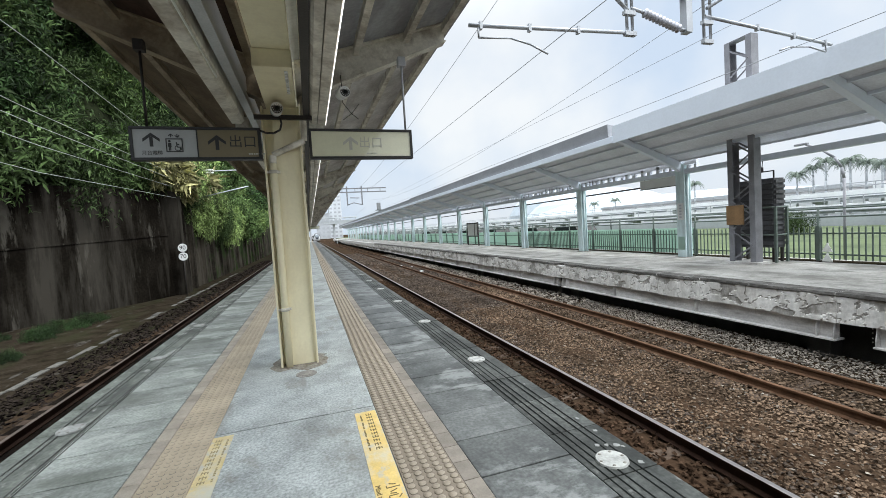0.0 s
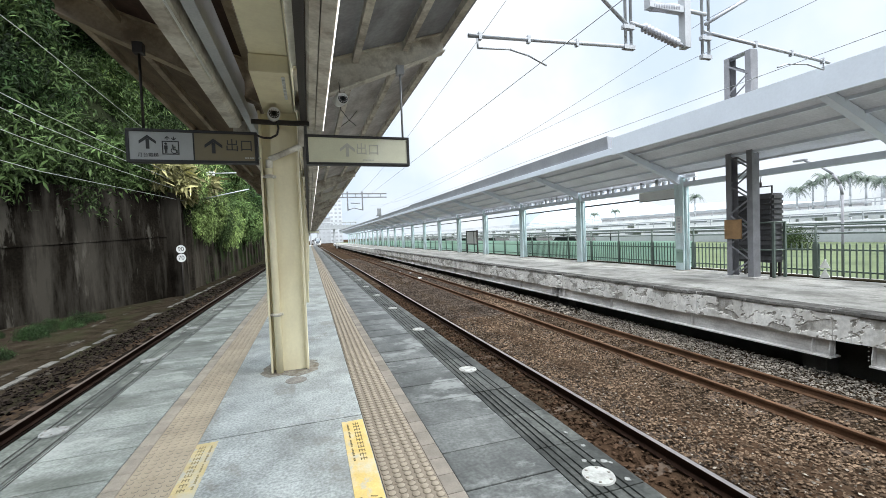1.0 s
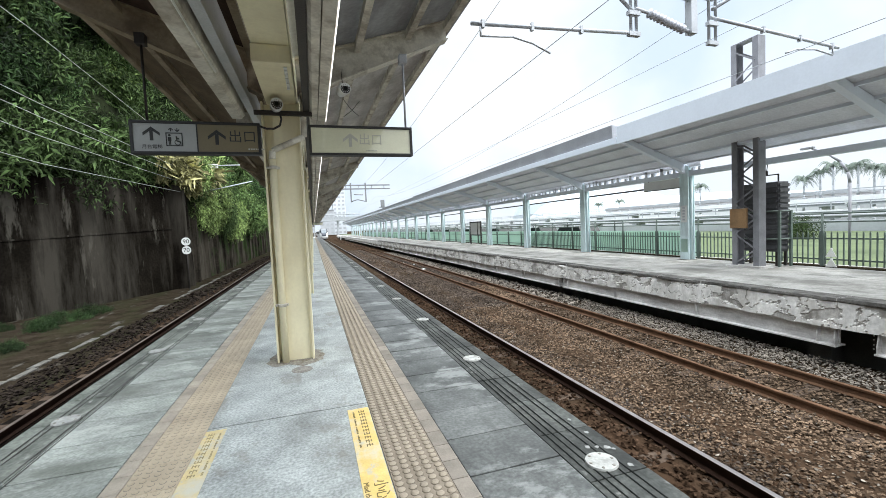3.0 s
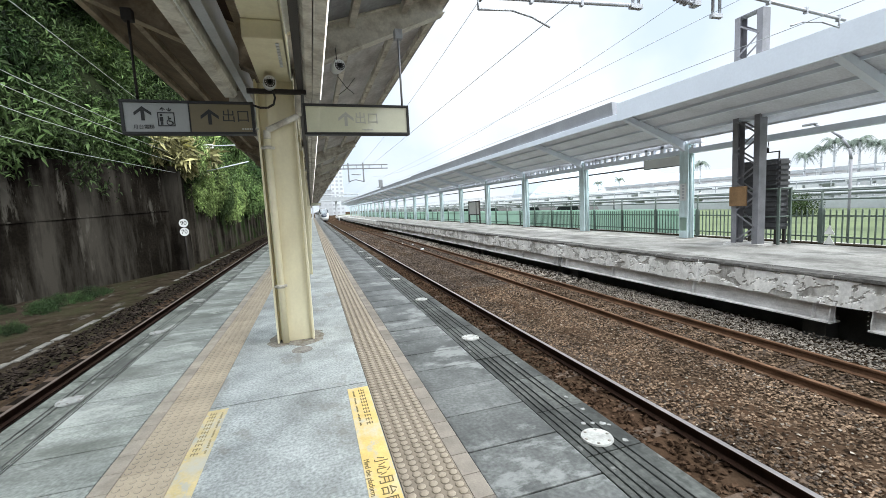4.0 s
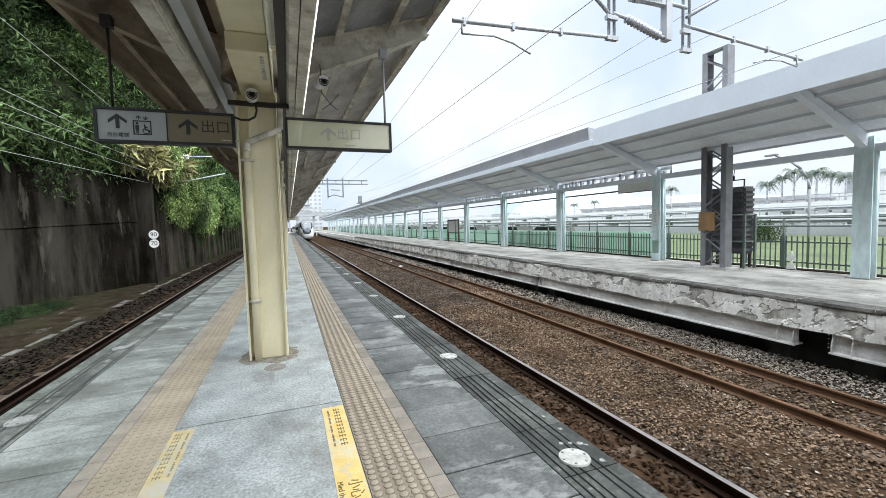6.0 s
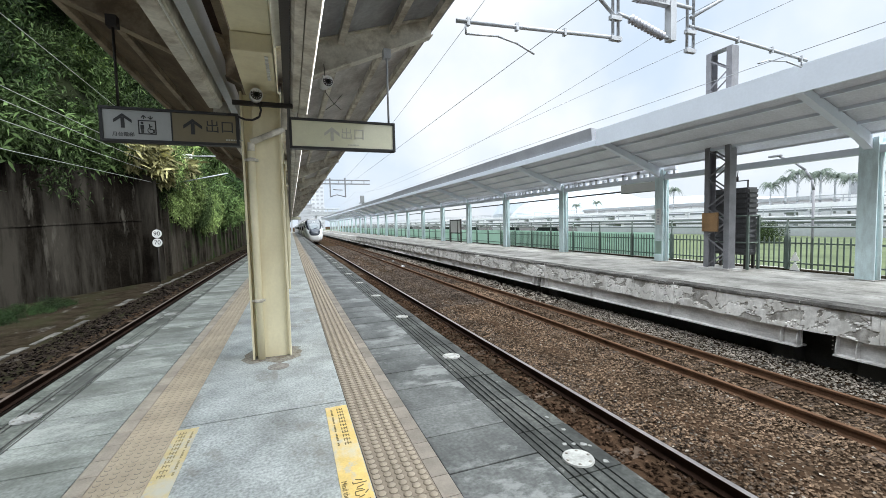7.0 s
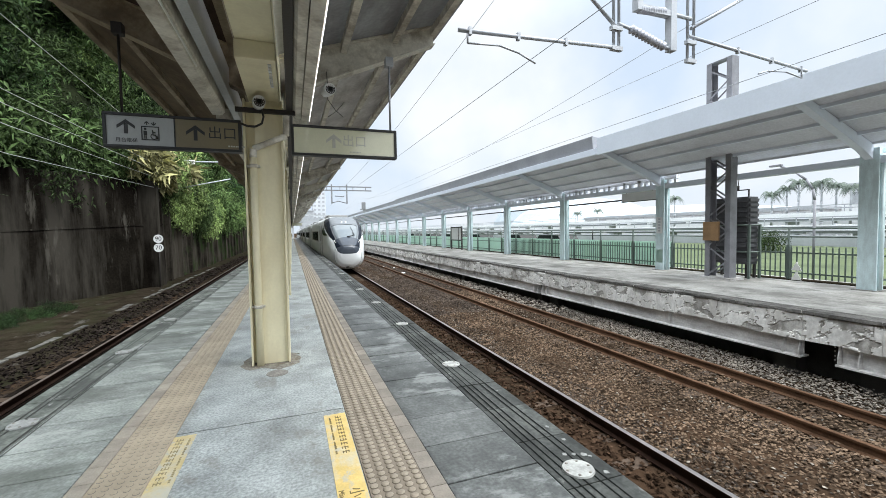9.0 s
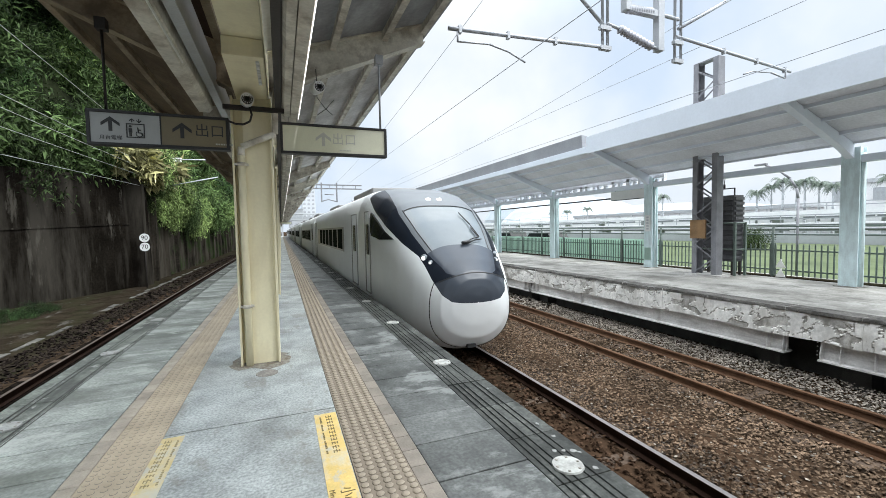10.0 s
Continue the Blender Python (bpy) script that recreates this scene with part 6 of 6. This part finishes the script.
def build_train():
    train = thing("express_train", "white express train with black mask nose on the near track", "train")
    ns, nl, nb, nt = 150, 40, 14, 22
    ss = (np.linspace(0.0, 1, ns) ** 2.0 * 4.8).tolist()
    # each ring: below the mask line, the black band, the middle, so that the borders are clean lines
    def breaks(s):
        lo, hi = -math.pi / 2, math.pi / 2
        line = curve(MASK, s) if s < 4.15 else 99
        am = lo
        if section(s, hi)[1] <= line:
            am = hi - 0.001
        elif section(s, lo)[1] < line:
            for _ in range(40):
                am = (lo + hi) / 2
                lo, hi = (am, hi) if section(s, am)[1] < line else (lo, am)
        want = curve(INNER, s)
        lo, hi = am, math.pi / 2
        for _ in range(40):
            aw = (lo + hi) / 2
            lo, hi = (aw, hi) if section(s, aw)[0] > want else (lo, aw)
        return am, max(aw, am)
    def half(s):
        am, aw = breaks(s)
        return [-math.pi / 2 + (am + math.pi / 2) * i / nl for i in range(nl)] + [am + (aw - am) * i / nb for i in range(nb)] + [aw + (math.pi / 2 - aw) * i / nt for i in range(nt + 1)]
    rings = []
    for s in ss:
        right = [section(s, q) for q in half(s)] if s > 0 else [(0.0, 0.25)] * (nl + nb + nt + 1)
        rings.append([(x, s, z) for x, z in right])
    seam = lambda x: 0.735 - 0.33 * x * x
    def region(j, s, x, z):
        if s < 4.15 and j >= nl:
            if z < seam(x) and s < 0.6:
                return "coupler_cover"
            if j < nl + nb:
                return "mask"
            return "hood" if s < 0.80 else "windscreen" if s < 2.08 and j >= nl + nb + 4 else "crown"
        return "side_skin" if s > 0.36 else "nose"
    meshes = {k: BM() for k in ("crown", "windscreen", "coupler_cover", "mask", "hood", "side_skin", "nose")}
    cache = {k: {} for k in meshes}
    for side in (1, -1):
        for i in range(ns - 1):
            for j in range(nl + nb + nt):
                mid_x, _, mid_z = (sum(rings[p][q][u] for p in (i, i + 1) for q in (j, j + 1)) / 4 for u in range(3))
                r = region(j, (ss[i] + ss[i + 1]) / 2, mid_x, mid_z)
                q = ((i, j), (i, j + 1), (i + 1, j + 1), (i + 1, j))
                vs = []
                for key in q:
                    x, y, z = rings[key[0]][key[1]]
                    mid = key[1] in (0, nl + nb + nt)
                    tag = (key, 0 if mid else side)
                    if tag not in cache[r]:
                        cache[r][tag] = meshes[r].verts.new((0.0 if mid else side * x, y, z))
                    vs.append(cache[r][tag])
                if (vs[0].co - vs[2].co).length > 1e-4 and (vs[1].co - vs[3].co).length > 1e-4:
                    try:
                        meshes[r].faces.new(vs if side > 0 else vs[::-1]).smooth = True
                    except ValueError:
                        pass
    mats = {"crown": train_grey, "windscreen": screen_glass, "coupler_cover": train_hood, "mask": train_black, "hood": train_hood, "side_skin": train_white, "nose": train_white}
    for k, b in meshes.items():
        bmesh.ops.remove_doubles(b, verts=b.verts, dist=0.0004)
        part(k, b, mats[k], train, {"crown": "silver-white roof crown above the windscreen", "windscreen": "large sloping windscreen", "mask": "glossy black side band", "hood": "dark grey hood below the windscreen", "coupler_cover": "dark grey coupler cover", "side_skin": "white cab side", "nose": "white bulbous nose cap"}[k])
    def side_at(s, z):
        lo, hi = (0.0, math.pi / 2) if z > section(s, 0.0)[1] else (-math.pi / 2, 0.0)
        for _ in range(30):
            m = (lo + hi) / 2
            lo, hi = (m, hi) if section(s, m)[1] < z else (lo, m)
        return section(s, (lo + hi) / 2)[0]
    for s in (-1, 1):
        for s0, z, r in ((0.80, 1.01, 0.058), (0.64, 0.92, 0.034)):
            x = side_at(s0, z)
            bm = BM()
            bmesh.ops.create_uvsphere(bm, u_segments=16, v_segments=10, radius=r, matrix=pose(s * (x - 0.01), s0, z))
            part("headlamp", bm, lamp_glow, train, "lit headlamp")
            bm = BM()
            bmesh.ops.create_uvsphere(bm, u_segments=16, v_segments=10, radius=r + 0.022, matrix=pose(s * (x - 0.028), s0 + 0.022, z))
            part("lamp_rim", bm, screen_glass, train)
    for s in (-0.14, 0.14):
        bm = BM()
        zt = curve(TOP, 2.42)
        rod(bm, (s, 2.36, zt - 0.02), (s, 2.52, zt - 0.02), 0.06, 14)
        part("top_lamp", bm, lamp_glow, train, "lit roof headlamp")
    # dark gasket round the windscreen
    bm = BM()
    ring = []
    for i, s in enumerate(ss):
        if 0.80 <= s <= 2.12:
            ring.append(rings[i][nl + nb + 4])
    top = rings[max(i for i, s in enumerate(ss) if s <= 2.10)][nl + nb + 4:]
    for side in (1, -1):
        for pts in (ring, top):
            for p, q in zip(pts, pts[1:]):
                rod(bm, (side * p[0], p[1], p[2]), (side * q[0], q[1], q[2]), 0.013 if pts is ring else 0.02, 5)
    part("gasket", bm, black_frame, train, "dark windscreen gasket")
    # wipers
    bm = BM()
    def over(x, s):
        lo, hi = 0.0, math.pi / 2
        for _ in range(30):
            m = (lo + hi) / 2
            lo, hi = (m, hi) if section(s, m)[0] > x else (lo, m)
        return (x, s - 0.03, section(s, lo)[1] + 0.035)
    for a, b in (((0.08, 0.80), (0.30, 0.92)), ((0.30, 0.92), (0.52, 1.02)), ((0.14, 0.80), (0.34, 0.89)), ((0.34, 0.89), (0.55, 0.97)),
                 ((0.52, 1.02), (0.46, 1.35)), ((0.46, 1.35), (0.36, 1.75)), ((0.50, 1.0), (0.43, 1.25))):
        rod(bm, over(*a), over(*b), 0.014, 6)
    rod(bm, over(0.02, 0.80), over(0.20, 0.83), 0.035, 8)
    part("wiper", bm, black_frame, train)
    # lower hatch and seams
    bm = BM()
    box(bm, -0.15, 0.03, 0.20, 0.5, -0.76, -0.69)
    part("hatch", bm, black_frame, train)
    bm = BM()
    for s_at in (0.355,):
        pts = [section(s_at, 2 * math.pi * j / 120) for j in range(121)]
        for (x0, z0), (x1, z1) in zip(pts, pts[1:]):
            if z0 < 0.58:
                bar(bm, (x0 * 1.003, s_at, z0), (x1 * 1.003, s_at, z1), 0.014, 0.014)
    part("panel_seam", bm, black_frame, train)
    bm = BM()
    def back_at(x, z):
        lo, hi = 0.0, 2.0
        for _ in range(22):
            m = (lo + hi) / 2
            lo, hi = (lo, m) if curve(TOP, m) > z and side_at(m, z) > abs(x) else (m, hi)
        return hi
    pts = [(x, back_at(x, seam(x)), seam(x)) for x in np.linspace(-0.70, 0.70, 41).tolist()]
    for p, q in zip(pts, pts[1:]):
        if min(p[2] - curve(MASK, p[1]), q[2] - curve(MASK, q[1])) > 0:
            rod(bm, p, q, 0.011, 5)
    part("panel_seam", bm, black_frame, train)
    # cab side windows and doors
    for s in (-1, 1):
        bm = BM()
        v = [(s * (side_at(y, z) + 0.03), y, z) for y, z in ((1.75, 1.38), (2.2, 1.56), (2.7, 1.80), (3.15, 1.99), (3.35, 2.04), (3.35, 1.70), (3.05, 1.46), (2.4, 1.37))]
        a = [bm.verts.new(p) for p in v]
        b = [bm.verts.new((p[0] - s * 0.14, p[1], p[2])) for p in v]
        bm.faces.new(a), bm.faces.new(b[::-1])
        for i in range(8):
            bm.faces.new((a[i], a[(i + 1) % 8], b[(i + 1) % 8], b[i]))
        part("cab_window", bm, train_glass, train, "dark cab side window")
    def body_outline(x_off=0.0, n=72):
        return [section(4.8, 2 * math.pi * j / n) for j in range(n)]
    out = body_outline()
    def car(y0, y1, first):
        bm = BM()
        prism(bm, out, y0, y1)
        for f in bm.faces:
            f.smooth = len(f.verts) == 4
        c = part("carriage", bm, train_white, train, "white carriage body")
        y = y0 + (2.9 if first else 3.2)
        for s in (-1, 1):
            bm = BM()
            box(bm, s * 1.452 - 0.008, s * 1.452 + 0.008, y, y1 - 3.2, 0.86, 1.72)
            part("window_band", bm, train_band, c, "grey window band")
            q = y + 0.3
            while q + 1.3 < y1 - 3.3:
                bm = BM()
                box(bm, s * 1.458 - 0.008, s * 1.458 + 0.008, q, q + 1.25, 0.93, 1.65, 0.006)
                part("window", bm, window_dark, c)
                q += 1.55
            for d0 in ((4.95, 3.1) if first else (0.9,)):
                wide = 0.95 if d0 > 4 or not first else 0.6
                d = y0 - 4.8 + d0 + (0.0 if first else 4.8)
                bm = BM()
                for u0, u1, z0, z1 in ((d, d + wide, 2.05, 2.075), (d, d + wide, 0.0, 0.025), (d, d + 0.02, 0.025, 2.05), (d + wide - 0.02, d + wide, 0.025, 2.05)):
                    box(bm, s * 1.452 - 0.012, s * 1.452 + 0.012, u0, u1, z0, z1)
                part("door_seam", bm, train_band, c)
                bm = BM()
                box(bm, s * 1.455 - 0.01, s * 1.455 + 0.01, d + wide * 0.3, d + wide * 0.7, 0.98, 1.75, 0.01)
                part("door_window", bm, train_glass, c)
            bm = BM()
            d = y1 - 2.2
            for u0, u1, z0, z1 in ((d, d + 0.95, 2.05, 2.075), (d, d + 0.02, 0.0, 2.05), (d + 0.93, d + 0.95, 0.0, 2.05)):
                box(bm, s * 1.452 - 0.012, s * 1.452 + 0.012, u0, u1, z0, z1)
            part("door_seam", bm, train_band, c)
        bm = BM()
        box(bm, -0.75, 0.75, y0 + (1.2 if first else 4), y0 + (4.8 if first else 9), 2.74, 2.95, 0.05)
        box(bm, -0.7, 0.7, y1 - 7, y1 - 3, 2.74, 2.93, 0.05)
        part("roof_unit", bm, train_band, c)
        for q in (y0 + 1.5, y1 - 3.5):
            bm = BM()
            box(bm, -1.1, 1.1, q - 1.2, q + 1.2, -1.0, -0.8)
            for w in (-1.05, 1.05):
                for s in (-0.566, 0.566):
                    rod(bm, (s - 0.06, q + w, RAIL + 0.43), (s + 0.06, q + w, RAIL + 0.43), 0.43, 20)
            part("bogie", bm, dark_steel, c)
    car(4.8, 21.6, True)
    for k in range(7):
        y0 = 22.1 + 20.5 * k
        bm = BM()
        prism(bm, [(x * 0.93, z * 0.96 + 0.02) for x, z in out], y0 - 0.5, y0)
        part("gangway", bm, black_frame, train, "dark gangway bellows")
        car(y0, y0 + 20.0, False)
    return train


window_dark = mat("dark carriage glass", (0.022, 0.026, 0.023), 0.3, spread=0.05, bump=0.0, shine=0.0)
# Lifted above the mask's black to paint in the hood's reflection.
train_hood = mat("dark hood paint lifted by reflection", (0.045, 0.053, 0.066), 0.2, spread=0.05, bump=0.0, shine=0.3)
train_band = mat("grey band paint", (0.22, 0.22, 0.215), 0.3, spread=0.05, bump=0.0, coat=0.3)

build_ground()
build_tracks()
build_left_canopy()
for k in range(0, 18):
    build_column(5.55 + 5.85 * k, k == 0)
build_hanging_sign()
build_fittings()
build_floor_signs()
build_discs()
build_far_platform()
build_far_canopy()
build_lattice_mast()
build_equipment()
build_fence()
build_overhead()
build_wall()
build_slope()
build_distance()
express = build_train()
scatter("ballast_stones", [(4.12, 6.5, -1, 9, -1.245, 21000, 0.023), (4.12, 6.5, 9, 13, -1.245, 3600, 0.031),
                           (6.62, 7.62, 0, 14, -1.258, 6200, 0.027), (6.62, 7.62, 14, 18, -1.256, 700, 0.045)],
        stone_mat, "loose brown ballast stones between the tracks")
# far stones with their shadows put into the colour, plus a dark near patch
scatter("old_ballast_stones", [(4.12, 6.5, 13, 24, -1.25, 8500, 0.034), (4.12, 6.5, 24, 60, -1.262, 3600, 0.075), (6.62, 7.62, 18, 45, -1.262, 3000, 0.048), (4.12, 4.9, -1, 13, -1.243, 2600, 0.024)],
        stone_shaded, "brown ballast stones darkened for shade, farther between the tracks")
scatter("pale_ballast_stones", [(7.78, 9.2, 0, 12, -1.25, 11000, 0.023), (7.78, 9.2, 12, 50, -1.25, 5000, 0.055), (4.3, 6.5, -1, 14, -1.235, 1500, 0.019), (6.62, 7.62, 2, 14, -1.25, 400, 0.02)],
        stone_pale, "pale grey ballast stones along the opposite platform")
scatter("rusty_ballast_stones", [(2.3, 4.02, -1, 24, -1.255, 11000, 0.033)], stone_red, "rust-dusted shade-darkened ballast stones between platform and rail")
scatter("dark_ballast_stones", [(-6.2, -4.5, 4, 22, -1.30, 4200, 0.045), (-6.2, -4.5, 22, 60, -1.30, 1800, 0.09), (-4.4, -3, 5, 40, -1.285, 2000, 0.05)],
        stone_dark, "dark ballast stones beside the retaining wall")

# ---- paving pieces ----
plat = build_platform()


def pave():
    bm = BM()
    box(bm, 0.890, 1.548, 0.0, 0.470, -0.06, 0.0, 0.006)
    r_slab = mesh_of(bm, "edge_slab", slab_wet)
    pieces("edge_slab", r_slab, [(0, -0.985 + 0.48 * k, random.uniform(-0.006, 0.0)) for k in range(131)], plat)
    bm = BM()
    box(bm, 1.553, EDGE_R, 0.0, 0.592, -0.07, 0.0, 0.006)
    pieces("coping_slab", mesh_of(bm, "coping_slab", coping_mat), [(0, -0.95 + 0.6 * k, random.uniform(-0.006, 0.0)) for k in range(105)], plat)
    bm = BM()
    box(bm, EDGE_L, -2.065, 0.0, 0.592, -0.07, 0.0, 0.006)
    pieces("coping_slab", mesh_of(bm, "coping_slab", coping_pale), [(0, -0.95 + 0.6 * k, random.uniform(-0.006, 0.0)) for k in range(105)], plat)
    bm = BM()
    box(bm, -2.06, -1.37, 0.0, 0.470, -0.06, 0.0, 0.006)
    l_slab = mesh_of(bm, "edge_slab", slab_grey)
    pieces("edge_slab", l_slab, [(0, -0.9 + 0.48 * k, random.uniform(-0.003, 0.0)) for k in range(131)], plat)
    # raised black strips near both edges, added in place of dark grip grooves
    for xs in ((1.60, 1.655, 1.71, 1.80, 1.855), (-2.04, -2.09, -2.25, -2.30)):
        for x in xs:
            bm = BM()
            hw = 0.0045
            box(bm, x - hw, x + hw, -0.9, 61.8, 0.0, 0.0025)
            part("grip_strip", bm, grip_black if x > 0 else joint_dark, plat)
    bm = BM()
    box(bm, 0, 0.114, 0.0, 0.208, -0.03, -0.001, 0.003)
    tan_bm = bm.copy()
    b = mesh_of(bm, "border_brick", brick_mat)
    pieces("border_brick", b, [(0.773, -0.6 + 0.213 * k, 0) for k in range(200)], plat)
    pieces("border_brick", mesh_of(tan_bm, "border_brick", tan_brick), [(-1.363, -0.6 + 0.213 * k, 0) for k in range(200)], plat)
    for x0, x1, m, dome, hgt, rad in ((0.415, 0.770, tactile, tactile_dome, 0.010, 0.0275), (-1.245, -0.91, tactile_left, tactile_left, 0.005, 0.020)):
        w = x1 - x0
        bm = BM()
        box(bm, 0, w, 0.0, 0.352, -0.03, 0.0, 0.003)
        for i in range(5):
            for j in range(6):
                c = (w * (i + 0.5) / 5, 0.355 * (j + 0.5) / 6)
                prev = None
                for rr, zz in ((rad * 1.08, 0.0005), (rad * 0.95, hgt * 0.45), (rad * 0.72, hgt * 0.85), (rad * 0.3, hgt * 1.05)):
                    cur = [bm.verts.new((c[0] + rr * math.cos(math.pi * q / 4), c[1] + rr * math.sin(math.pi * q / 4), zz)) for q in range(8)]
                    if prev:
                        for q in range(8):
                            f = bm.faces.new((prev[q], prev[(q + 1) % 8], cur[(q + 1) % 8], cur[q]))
                            # lowest band of each dome takes the painted shade colour
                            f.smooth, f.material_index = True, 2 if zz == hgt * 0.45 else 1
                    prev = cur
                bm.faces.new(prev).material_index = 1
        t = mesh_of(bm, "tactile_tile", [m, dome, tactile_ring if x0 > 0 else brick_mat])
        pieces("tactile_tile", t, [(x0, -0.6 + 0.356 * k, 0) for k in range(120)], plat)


pave()


def motions():
    rows = [(0.0, 207.0), (2.0, 167.0), (3.5, 137.0), (5.0, 107.0), (5.5, 97.0), (7.0, 67.2), (7.5, 57.3), (8.0, 47.5), (8.5, 37.6), (9.0, 27.7), (9.5, 17.45), (9.8, 11.25), (10.0, 7.1)]
    walk(express, [(t, pose(TRACK_A, y, 0)) for t, y in rows])


motions()
